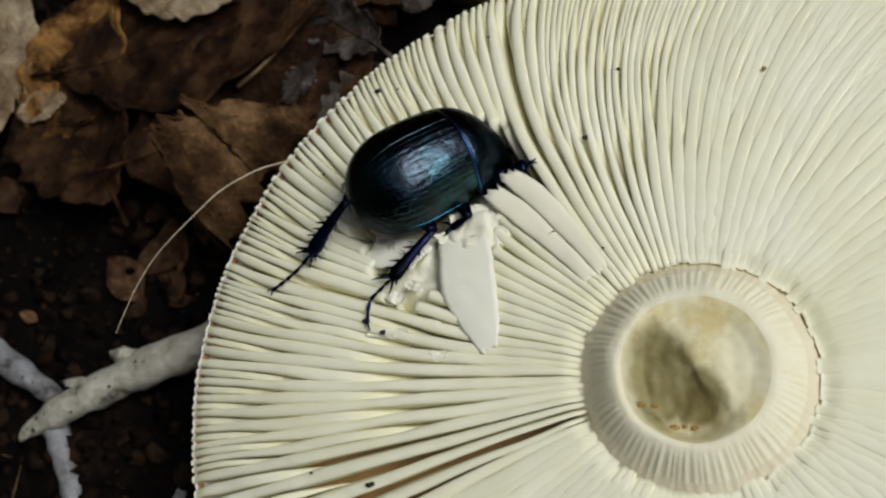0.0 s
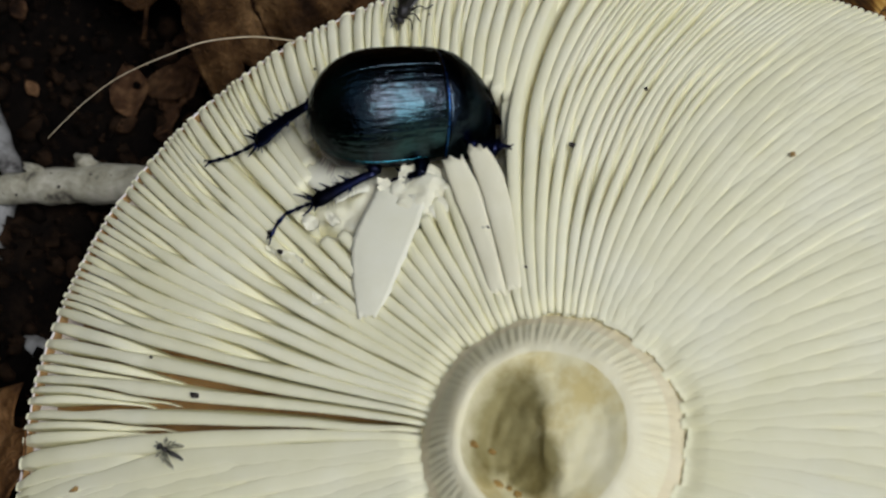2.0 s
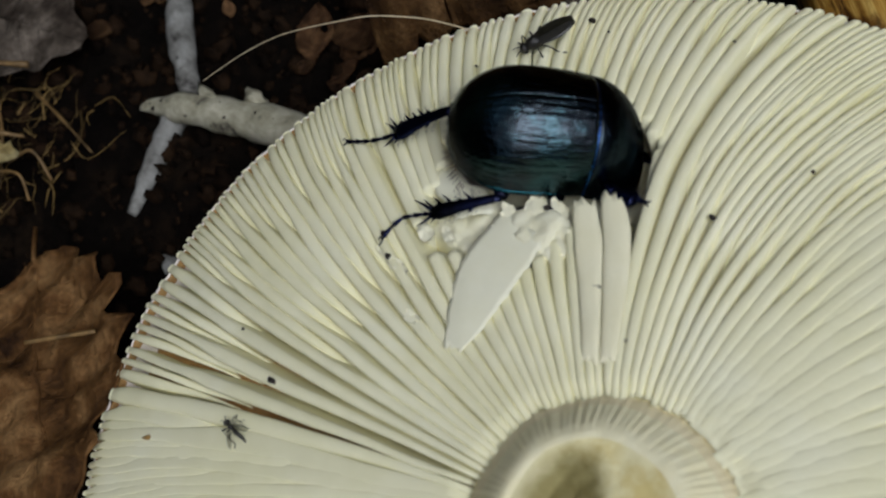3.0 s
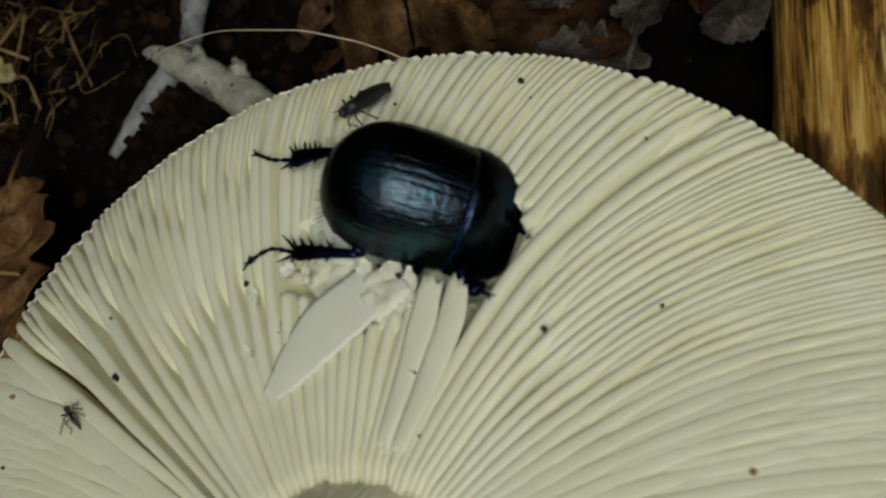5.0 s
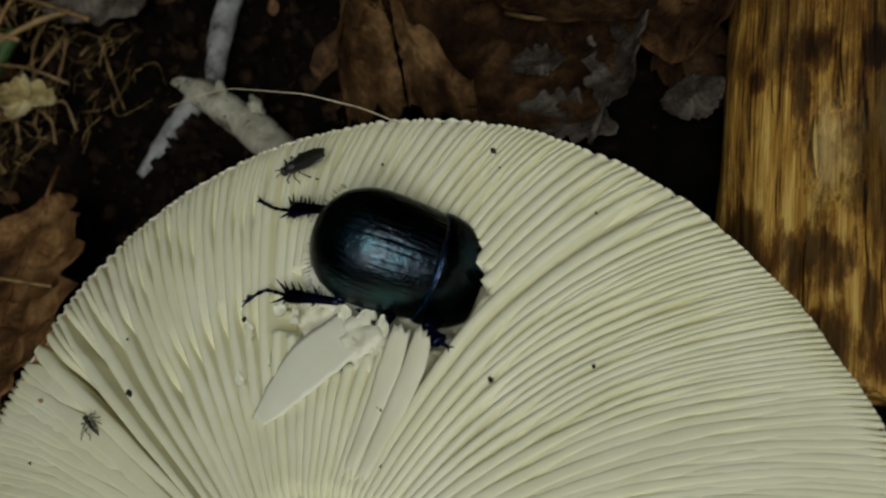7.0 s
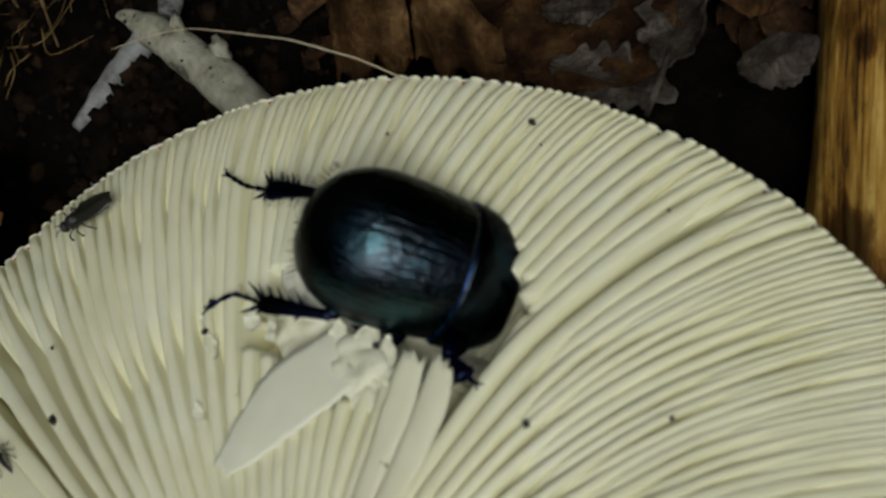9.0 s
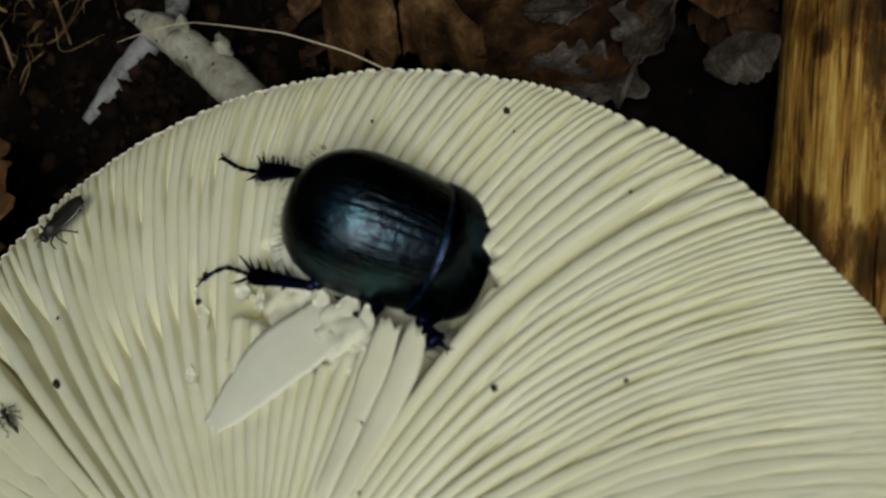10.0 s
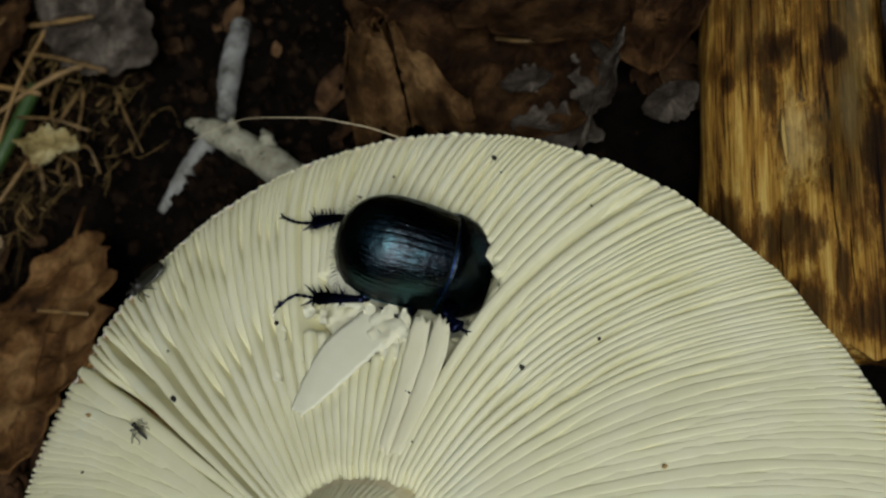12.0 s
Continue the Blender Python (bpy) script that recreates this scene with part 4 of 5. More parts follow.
def build_leg(hip, knee, ankle, foot, thick, spikes, seed, hang=0.0, spur=1.0):
    """Femur, toothed flattened tibia and thin jointed foot; joints in world millimetres."""
    r2 = random.Random(seed)
    knee, ankle = to_body([knee, ankle])
    foot = to_body(foot)
    v = [Vector(p) for p in (hip, knee, ankle)]
    mid = v[0].lerp(v[1], 0.5)
    thigh = tube(bend([v[0], mid + Vector((0, 0, 0.2)), v[1]], 6), [thick * q for q in (0.8, 0.95, 1.1, 1.2, 1.25, 1.25, 1.2, 1.15, 1.05, 0.95, 0.85, 0.75, 0.65)], 12, 0.7)
    d = (v[2] - v[1])
    line = [v[1] + d * (i / 10) + Vector((0, 0, hang * math.sin(math.pi * i / 10))) for i in range(11)]
    rad = [thick * q for q in (0.5, 0.5, 0.52, 0.56, 0.6, 0.64, 0.7, 0.78, 0.88, 0.95, 0.7)]
    femur = part("leg", join(thigh, tube(line, rad, 10, 0.6)), M_LEG, beetle, "black spiny leg with a blue gloss")
    side = d.cross(Vector((0, 0, 1))).normalized()
    dn = d.normalized()
    for i in range(spikes):
        t = 0.42 + 0.55 * i / max(1, spikes - 1)
        base = v[1] + d * t + Vector((0, 0, hang * math.sin(math.pi * t)))
        for sd in (1, -1):
            ln = thick * (0.6 + 0.9 * t) * (0.5 + 0.8 * r2.random()) * (1.0 if sd > 0 else 0.5)
            b0 = base + side * sd * thick * 0.4
            tip = b0 + side * sd * ln + dn * ln * 0.8
            part("spine", tube([b0, b0.lerp(tip, 0.5), tip], [0.2, 0.12, 0.02], 5), M_LEG, femur)
    for sd in (1.0, -0.7):
        b0 = v[2] - dn * 0.2
        tip = b0 + (dn * 1.9 + side * sd * 1.4 + Vector((0, 0, 0.5))) * spur
        part("spur", tube([b0, b0.lerp(tip, 0.5) + side * sd * 0.15, tip], [0.19, 0.14, 0.03], 5), M_LEG, femur)
    hairs = []
    for i in range(30):
        t = 0.1 + 0.85 * r2.random()
        b0 = v[1] + d * t + Vector((0, 0, hang * math.sin(math.pi * t)))
        sd = r2.choice((1, -1))
        tip = b0 + side * sd * thick * (1.2 + 0.6 * r2.random()) + dn * 0.4 + Vector((0, 0, 0.4 * (r2.random() - 0.5)))
        hairs.append(tube([b0, tip], [0.03, 0.012], 3))
    tagged(part("leg_hair", join(*hairs), M_LEG, femur), kind="stuff")
    path = bend([tuple(v[2])] + foot, 5)
    toes = []
    seg = max(1, len(path) // 5)
    for i in range(0, len(path) - 1, seg):
        a, b = Vector(path[i]), Vector(path[min(i + seg, len(path) - 1)])
        toes.append(tube([a, a.lerp(b, 0.35), a.lerp(b, 0.85), b], [0.10, 0.15, 0.22, 0.12], 7))
        for sd in (1, -1):
            toes.append(tube([a.lerp(b, 0.85), b + side * sd * 0.25], [0.05, 0.015], 3))
    end, back = Vector(path[-1]), Vector(path[-3])
    fw = (end - back).normalized()
    for sd in (1, -1):
        toes.append(tube(bend([end, end + fw * 0.35 + side * sd * 0.3, end + fw * 0.55 + side * sd * 0.25 - Vector((0, 0, 0.25))], 3), [0.09, 0.08, 0.07, 0.06, 0.05, 0.03, 0.015], 5))
    part("tarsus", join(*toes), M_LEG, femur)
    return femur


standing = [
    build_leg((-2.6, 3.2, -1.2), (-32.8, 18.5, 9.6), (-37.4, 14.4, 6.7), [on_gills(-39.2, 12.8, 0.7), on_gills(-40.6, 12.0, 0.45), on_gills(-42.0, 11.3, 0.3)], 0.92, 6, 1, 0.5),
    build_leg((-1.6, -3.4, -1.4), (-24.3, 15.2, 8.4), (-28.4, 10.7, 8.0), [on_gills(-29.6, 9.8, 0.7), on_gills(-30.8, 8.6, 0.5), on_gills(-30.9, 6.5, 0.35)], 0.78, 5, 2, 0.2),
    build_leg((7.4, -3.0, -1.4), (-17.6, 21.2, 6.9), (-15.5, 21.7, 7.2), [(-15.2, 21.9, 7.2), (-15.0, 22.0, 7.1), (-14.8, 22.1, 7.0)], 0.9, 1, 4, 0.0, 0.3),
]
build_leg((3.2, -3.4, -1.6), (-20.9, 16.9, 5.8), (-23.0, 16.2, 5.4), [(-23.8, 15.9, 5.3), (-24.3, 15.5, 5.2), (-24.7, 15.1, 5.1)], 0.6, 4, 3)
build_leg((3.2, 3.2, -1.8), (-24.2, 27.2, 2.6), (-23.0, 28.0, 0.6), [(-22.6, 28.2, 0.2), (-22.2, 28.4, -0.2), (-21.8, 28.6, -0.6)], 0.6, 4, 5)
build_leg((7.6, 2.4, -1.8), (-21.6, 26.6, -1.0), (-21.4, 27.0, -2.4), [(-21.3, 27.1, -2.8), (-21.2, 27.2, -3.2), (-21.1, 27.3, -3.6)], 0.6, 2, 6)


# ---- flies ----
def build_fly(name, label, length, wing_len, curl=0.0, wing_rise=0.0, spread=10, glass=None, slim=1.0, broad=0.145):
    """A small dark fly, head along x, feet on z = 0."""
    fly = tagged(new(name), label, "fly")
    L = length
    part("thorax", lump((0.12 * L, 0, 0.26 * L), (0.2 * L * slim, 0.15 * L * slim, 0.15 * L), 5, 0.06, 9, 12), M_FLY, fly)
    hd = part("head", lump((0.36 * L, 0, 0.23 * L), (0.09 * L, 0.12 * L, 0.11 * L), 6, 0.05, 8, 10), M_FLY, fly)
    for sd in (1, -1):
        part("antenna", tube(bend([(0.42 * L, sd * 0.04 * L, 0.26 * L), (0.5 * L, sd * 0.07 * L, 0.29 * L), (0.58 * L, sd * 0.1 * L, 0.24 * L)], 3), 0.012 * L, 4), M_FLY, hd)
    part("abdomen", tube(bend([(0.02 * L, 0, 0.25 * L), (-0.2 * L, 0, 0.24 * L), (-0.42 * L, 0, (0.2 - 0.2 * curl) * L), (-0.58 * L, 0.05 * L, (0.16 - 0.35 * curl) * L)], 5),
                         [L * slim * q for q in (0.07, 0.09, 0.105, 0.115, 0.12, 0.12, 0.118, 0.112, 0.105, 0.095, 0.085, 0.075, 0.06, 0.045, 0.03, 0.012)], 10, 0.85), M_FLY, fly)
    for sd in (1, -1):
        verts = []
        a = radians(spread)
        for i in range(9):
            t = i / 8
            w = broad * wing_len * math.sin(math.pi * min(1, 0.08 + 0.86 * t)) ** 0.6
            for j in range(5):
                u = -wing_len * t
                v = w * (j / 4 * 1.6 - 0.45)
                verts.append((0.12 * L + u * math.cos(a) - v * math.sin(a) * 0, sd * (0.04 * L - u * math.sin(a) + v), 0.36 * L + wing_rise * t * wing_len + 0.02 * L * sd - 0.04 * L * (j / 4)))
        wing = part("wing", (verts, grid_faces(9, 5)), glass or M_WING, fly, "smoky translucent wing")
        sol = wing.modifiers.new("thin", "SOLIDIFY")
        sol.thickness = 0.00003
        for px, out, fw in ((0.22, 0.26, 0.14), (0.12, 0.32, -0.02), (0.02, 0.32, -0.26)):
            part("leg", tube(bend([(px * L, sd * 0.1 * L, 0.18 * L), ((px + fw * 0.5) * L, sd * 0.28 * L, 0.27 * L), ((px + fw) * L, sd * out * L, 0.0), ((px + fw * 1.5) * L, sd * (out + 0.1) * L, 0.01 * L)], 4), 0.016 * L, 5), M_FLY, fly)
    return fly


fly = build_fly("fly", "small dark fly with smoky wings folded over its back", 4.4, 4.0, 0.0, 0.02, 0, None, 1.0, 0.19)
gnat = build_fly("gnat", "tiny dark gnat with clear wings and a curled tail", 2.6, 2.3, 0.5, 0.5, 20, M_WING_CLEAR, 0.6, 0.15)


# ---- the split log ----
def build_log():
    """A split stick of bare ochre wood, half sunk in the soil, with ragged fibres at its end."""
    a, b = Vector((-105.2, 121.2, 0)), Vector((0.5, 46.9, 0))
    d = (b - a).normalized()
    ang = math.degrees(math.atan2(d.y, d.x))
    length = (b - a).length
    log = tagged(new("split_log"), "split stick of bare weathered ochre wood with dark stains", "log")
    log.matrix_basis = pose(a.x * MM, a.y * MM, 0, 0, 0, ang)
    verts, nu, nv = [], 150, 56
    for i in range(nu):
        x = length * i / (nu - 1)
        for j in range(nv):
            q = 2 * math.pi * j / nv
            c, s = math.cos(q), math.sin(q)
            low_end = smoothstep(length - 30, length - 24, x) * smoothstep(0.2, 0.7, c)
            y = 10.4 * math.copysign(abs(c) ** 0.75, c) + 4.4 * low_end
            z = -14.0 + 6.6 * math.copysign(abs(s) ** 0.7, s) - 0.8 * low_end
            y += 0.6 * wobble(x / 18, s * 1.5, 2)
            z += (0.8 * wobble(x / 30, y / 3, 4) + 0.45 * wobble(x / 14, y / 0.9, 6)) * (1 if s > 0 else 0.2)
            if s > 0:
                pit = smoothstep(1.0, 0.7, math.hypot((x - 106.6) / 5.6, (y - 1.5) / 2.3))
                z -= 0.9 * pit
            xx = x + (2.6 * wobble(y / 1.1, z / 1.5, 3) + 1.2 * y / 10) * smoothstep(length - 14, length, x)
            verts.append((xx, y, z))
    faces = grid_faces(nu, nv, True) + [tuple(reversed(range(nv))), tuple(range((nu - 1) * nv, nu * nv))]
    part("wood", (verts, faces), M_WOOD, log)
    r2 = random.Random(2)
    for i in range(26):
        x, y = length * (0.35 + 0.65 * r2.random()), -10 + 20 * r2.random()
        top = -14 + 6.6 * max(0.05, 1 - abs(y / 10.4) ** 2.6) ** 0.45
        ln = 5 + 9 * r2.random()
        part("splinter", tube(bend([(x - ln / 2, y, top - 0.1), (x, y + 0.3 * r2.random(), top + 0.25), (x + ln / 2, y + 0.4, top + 0.05)], 4), [0.05, 0.14, 0.22, 0.26, 0.28, 0.26, 0.2, 0.12, 0.04], 5, 0.6), M_WOOD, log)
    bv = []
    nu, nv = 60, 14
    for side in (1, -1):
        for i in range(nu):
            x = length * (0.2 + 0.57 * i / (nu - 1))
            for j in range(nv):
                y = 10.6 + 9 * j / (nv - 1)
                z = -10.5 - 4.0 * (j / (nv - 1)) ** 1.6 + 0.7 * wobble(x / 5, y / 3, 8) + 0.4 * wobble(x / 1.8, y / 1.8)
                bv.append((x + 0.8 * wobble(y, 3), y + 0.8 * wobble(x / 3, 9), z + side * 1.4))
    f = grid_faces(nu, nv)
    ring = [i * nv for i in range(nu)] + [(nu - 1) * nv + j for j in range(1, nv)] + [i * nv + nv - 1 for i in range(nu - 2, -1, -1)] + [j for j in range(nv - 2, 0, -1)]
    f += [tuple(reversed(q)) for q in grid_faces(nu, nv, start=nu * nv)]
    f += [(ring[i], ring[i + 1 - len(ring)], ring[i + 1 - len(ring)] + nu * nv, ring[i] + nu * nv) for i in range(len(ring))]
    part("bark", (bv, f), M_BARK, log, "rotten black bark")


build_log()


# ---- roots ----
def rooty(name, pts, radii, label, knots=(), seg=14, grains=0, skin=None):
    """An uneven root with its knobs and the soil grains that stick to it."""
    line = bend(pts, 10)
    n = len(line)
    rr = [np.interp(i / (n - 1), np.linspace(0, 1, len(radii)), radii) * (1 + 0.14 * wobble(i * 0.22, radii[0])) for i in range(n)]
    v, f = tube(line, rr, seg)
    v = [(x + 0.35 * wobble(x / 2, y / 2, z / 2), y + 0.35 * wobble(y / 2, z / 2, x / 2), z + 0.35 * wobble(z / 2, x / 2, y / 2)) for x, y, z in v]
    ob = thing(name, (v, f), skin or M_ROOT, label, "root", "pale roots", pts[0])
    local = lambda p: (p[0] - pts[0][0], p[1] - pts[0][1], p[2] - pts[0][2])
    for centre, size, seed in knots:
        part("knob", lump(local(centre), size, seed, 0.3, 9, 12), M_ROOT, ob)
    r2 = random.Random(len(pts) + n)
    for k in range(grains):
        i = r2.randrange(2, n - 2)
        a = 0.3 + 2.5 * r2.random()
        p = (line[i][0] + 0.3 * (r2.random() - 0.5), line[i][1] + rr[i] * math.cos(a) * 0.95, line[i][2] + rr[i] * math.sin(a) * 0.95)
        q = 0.1 + 0.2 * r2.random()
        part("soil_grain", lump(local(p), (q, q, q * 0.7), k, 0.4, 5, 6), M_CHIP, ob)
    return ob


rooty("root", [(-82.4, 1.2, -14.2), (-77, 4.2, -13.8), (-68.6, 7.9, -13.4), (-59.5, 10.9, -12.8), (-49, 14.0, -11.5)], [0.5, 1.9, 2.3, 2.2, 2.0],
      "thick whitish root with soil grains and a knob", [((-68.4, 10.4, -12.4), (2.0, 1.0, 1.0), 4), ((-74, 7.2, -12.6), (2.6, 0.7, 0.7), 9)], grains=26)
rooty("root", [(-92.6, 15.4, -15.6), (-89.0, 13.0, -14.8), (-83.6, 9.4, -14.4), (-78.4, 6.2, -14.6)], [1.5, 1.8, 1.7, 1.3], "whitish root running under the thick one", grains=9, skin=M_ROOT_DIRTY)
rooty("root", [(-79.0, 3.6, -15.6), (-77.0, -0.6, -15.6), (-75.4, -5.0, -16.2), (-74.4, -9.0, -17.2)], [1.6, 1.5, 1.2], "whitish root stub below the thick one", skin=M_ROOT_DIRTY)
rooty("root", [(-72, -12.0, -18.6), (-66, -10.4, -18), (-60.5, -11.4, -17.8), (-55, -12.4, -17.4), (-50, -13, -17)], [0.7, 1.3, 1.7, 1.5, 1.0], "frayed whitish root in the soil", skin=M_ROOT_DIRTY)
rooty("root", [(-61, -11.0, -17.8), (-62, -7.4, -17.2), (-61.8, -4.6, -17.8)], [1.1, 0.9, 0.5], "frayed whitish root in the soil", skin=M_ROOT_DIRTY)

line = bend([(-42.6, 27.6, 1.0), (-44.6, 25.3, 4.4), (-45.9, 23.4, 6.5), (-47.6, 21.4, 7.9), (-49.2, 19.4, 8.5), (-51.9, 16.4, 8.8), (-54.0, 14.3, 8.4), (-55.9, 11.5, 7.9), (-57.2, 8.8, 7.5), (-58.0, 7.0, 7.2)], 8)
thing("plant_fibre", tube(line, [0.085 - 0.05 * i / (len(line) - 1) for i in range(len(line))], 6), M_HAIR, "long thin pale plant fibre arching from the rim", "fibre", "", line[0])


# ---- fallen leaves ----
def leaf(at, heading, length, width, mat, label, curl=0.0, roll=0.0, tilt=(0, 0), seed=0, fold=0.0, lobes=0.06, stalk=True, crumple=1.0):
    """A dead leaf: outline with an uneven edge, curled lengthwise and across, with a raised midrib."""
    ob = tagged(new("fallen_leaf"), label, "leaf", "fallen leaves")
    verts, nu, nv = [], 40, 25

    def shape(u, v):
        x = length * (u - 0.5)
        w = width / 2 * (math.sin(math.pi * min(1, max(0, 0.03 + 0.95 * u))) ** 0.75) * (1 + lobes * math.sin(u * 40 + seed) + 1.5 * lobes * wobble(u * 7, seed, 2 + v))
        y = w * v
        z = fold * abs(y) + crumple * (0.55 * wobble(x / 2.2, y / 2.2, seed) + 1.0 * wobble(x / 5, y / 4, seed + 1)) + 1.2 * wobble(x / 11, y / 9, seed + 3) + 0.18 * math.cos(u * 60 - abs(v) * 16) * abs(v)
        if curl:
            a = curl * x / length
            rad = length / curl
            x, z = (rad - z) * math.sin(a), rad - (rad - z) * math.cos(a)
        if roll:
            a = roll * y / (width / 2)
            rad = width / 2 / roll
            y, z = (rad - z) * math.sin(a), rad - (rad - z) * math.cos(a)
        return x, y, z

    for i in range(nu):
        for j in range(nv):
            verts.append(shape(i / (nu - 1), 2 * j / (nv - 1) - 1))
    blade = part("blade", (verts, grid_faces(nu, nv)), mat, ob)
    sol = blade.modifiers.new("thick", "SOLIDIFY")
    sol.thickness, sol.offset = 0.00022, 0
    rib = [shape(i / 20, 0.0) for i in range(21)]
    rib = [(x, y, z + 0.12) for x, y, z in rib]
    if stalk:
        rib = [(rib[0][0] - 5, rib[0][1] + 0.6, rib[0][2] + 0.3)] + rib
    part("midrib", tube(rib, [0.3 - 0.22 * i / len(rib) for i in range(len(rib))], 6), mat, ob)
    veins = []
    for k in range(7):
        u0 = 0.14 + 0.1 * k
        for sd in (1, -1):
            pts = [shape(u0 + 0.13 * t, sd * 0.92 * t) for t in (0.0, 0.25, 0.5, 0.75, 1.0)]
            veins.append(tube([(x, y, z + 0.08) for x, y, z in pts], [0.12, 0.11, 0.1, 0.08, 0.05], 4))
    tagged(part("vein_net", join(*veins), mat, ob), kind="stuff")
    ob.matrix_basis = pose(at[0] * MM, at[1] * MM, at[2] * MM, tilt[0], tilt[1], heading)
    return ob


# curled leaf standing behind the rim, and the leaf whose tip lies on it
def folded_leaf(panels, label, mat, seed):
    """A dry leaf crumpled into upright folds; each panel runs between rows of points."""
    ob = tagged(new("fallen_leaf"), label, "leaf", "fallen leaves")
    for n, rows in enumerate(panels):
        lines = [bend(r, 9) for r in rows]
        m, verts = len(lines[0]), []
        cols = [bend([ln[i] for ln in lines], 10) for i in range(m)]
        for i, col in enumerate(cols):
            for k, (x, y, z) in enumerate(col):
                u, v = i / (m - 1), k / (len(col) - 1)
                edge = max(smoothstep(0.12, 0, min(u, 1 - u)), smoothstep(0.12, 0, min(v, 1 - v)))
                pleat = 0.8 * math.sin(u * 13 + 3 * wobble(v * 2, seed)) + 0.8 * wobble(u * 6, v * 4, seed + n) + 0.25 * wobble(u * 16, v * 14, seed)
                verts.append((x - 0.75 * pleat + 0.8 * edge * wobble(u * 14, v * 14, seed + 5), y + 0.5 * pleat, z + 0.5 * pleat + 1.1 * edge * wobble(u * 11, v * 11, seed + 2)))
        bl = part("blade", (verts, grid_faces(m, len(cols[0]))), mat, ob)
        sol = bl.modifiers.new("thick", "SOLIDIFY")
        sol.thickness, sol.offset = 0.00025, 0
        rim_line = [verts[i * len(cols[0]) + len(cols[0]) - 1] for i in range(m)]
        part("torn_edge", tube(rim_line, [0.07 + 0.05 * wobble(i * 0.8, seed) for i in range(m)], 5), M_LEAF, bl, "pale frayed leaf edge")
    return ob


folded_leaf([
    [[(-52.6, 20.6, -7.5), (-50.6, 24.0, -5.5), (-48.6, 28.0, -5.0)], [(-55.6, 23.6, -2.0), (-53.6, 27.0, 0.0), (-51.2, 30.4, 0.0)], [(-56.6, 26.8, 3.0), (-55.0, 29.8, 4.6), (-53.0, 32.2, 3.4)], [(-57.4, 29.2, 6.2), (-56.0, 30.8, 6.8), (-54.6, 32.6, 5.2)]],
    [[(-48.8, 28.2, -5.4), (-45.6, 30.4, -5.4), (-41.6, 33.6, -5.6)], [(-51.4, 31.0, 0.0), (-47.4, 32.6, -0.6), (-41.8, 34.8, -3.0)], [(-54.4, 33.8, 5.6), (-50.8, 34.6, 2.8), (-44.0, 36.0, -1.8)]],
    [[(-54.6, 21.4, -9.0), (-57.6, 25.0, -10.0), (-59.6, 30.0, -9.0)], [(-56.4, 24.6, -3.0), (-58.4, 28.0, -3.6), (-59.4, 32.0, -3.0)], [(-57.6, 29.6, 3.0), (-58.6, 31.8, 2.6), (-58.8, 34.0, 2.4)]]],
    "crumpled brown dead leaf folded upright against the cap's rim", M_LEAF_CURLED, 3)
leaf((-57.6, -27.4, -5.0), -22, 41, 26, M_LEAF_RUSSET, "large brown dead leaf whose tip lies over the cap's rim", curl=0.2, roll=0.35, tilt=(6, -19), seed=5, lobes=0.13, crumple=1.4)
leaf((-72.6, -30.4, -3.0), -35, 12, 5.5, M_LEAF_TAN, "small curled tan dead leaf lobe", curl=0.6, roll=1.3, tilt=(10, -16), seed=12, stalk=False)
# darker leaves behind the cap
leaf((-92, 52, -11.0), 80, 30, 12, M_LEAF_TAN, "tan strip of dead leaf in the litter", curl=0.3, roll=0.4, tilt=(5, -4), seed=51, stalk=False)
leaf((-84, 44.5, -11.5), 20, 7, 5, M_LEAF_TAN, "pale scrap of dead leaf", curl=0.6, roll=0.4, tilt=(5, 4), seed=53, stalk=False)
leaf((-54, 41, -11.5), 25, 34, 22, M_LEAF_DARK, "dark wet brown dead leaf on the soil", curl=0.3, roll=0.3, tilt=(6, 4), seed=21)
leaf((-43, 51.2, -10.5), 142, 17, 7.5, M_LEAF_GREY, "grey skeletal dead leaf on the litter", curl=0.3, roll=0.5, tilt=(-12, 8), seed=23, lobes=0.16)
leaf((-40.5, 42.0, -12.5), 40, 12, 6, M_LEAF_GREY, "grey skeletal dead leaf scrap", curl=0.3, roll=0.4, tilt=(8, 6), seed=25, lobes=0.2, stalk=False)
leaf((-47, 43.0, -9.8), 60, 7, 4, M_LEAF_GREY, "pale curled scrap of dead leaf", curl=0.9, roll=0.9, tilt=(20, 10), seed=27, lobes=0.2, stalk=False)
leaf((-62, 52, -10.5), 10, 38, 24, M_LEAF_DARK, "dark wet brown dead leaf on the soil", curl=0.3, roll=0.4, tilt=(-6, -4), seed=31)
leaf((-64, 58, -8.5), -12, 18, 10, M_LEAF_TAN, "pale grey dead leaf on the litter", curl=0.3, roll=0.3, tilt=(4, 4), seed=33)
leaf((-50, 63, -10.0), -30, 30, 20, M_LEAF_DARK, "dark wet brown dead leaf on the soil", curl=0.4, roll=0.3, tilt=(5, 8), seed=35)
leaf((-80, 50, -12.0), 70, 24, 15, M_LEAF, "dark wet brown dead leaf on the soil", curl=0.3, roll=0.4, tilt=(5, -4), seed=37)
leaf((-79, 40, -12.0), 130, 26, 17, M_LEAF_DARK, "dark wet brown dead leaf on the soil", curl=0.4, roll=0.5, tilt=(-8, 4), seed=39)
leaf((-33, 54.4, -10.5), 80, 7, 4.5, M_LEAF_GREY, "small dull dead leaf scrap by the log", curl=0.6, roll=0.8, tilt=(14, 10), seed=41, stalk=False)
leaf((-105, -2, -9.0), 20, 26, 17, M_LEAF_GREY, "pale brown dead leaf in the litter", curl=0.4, roll=0.5, tilt=(6, 8), seed=43)
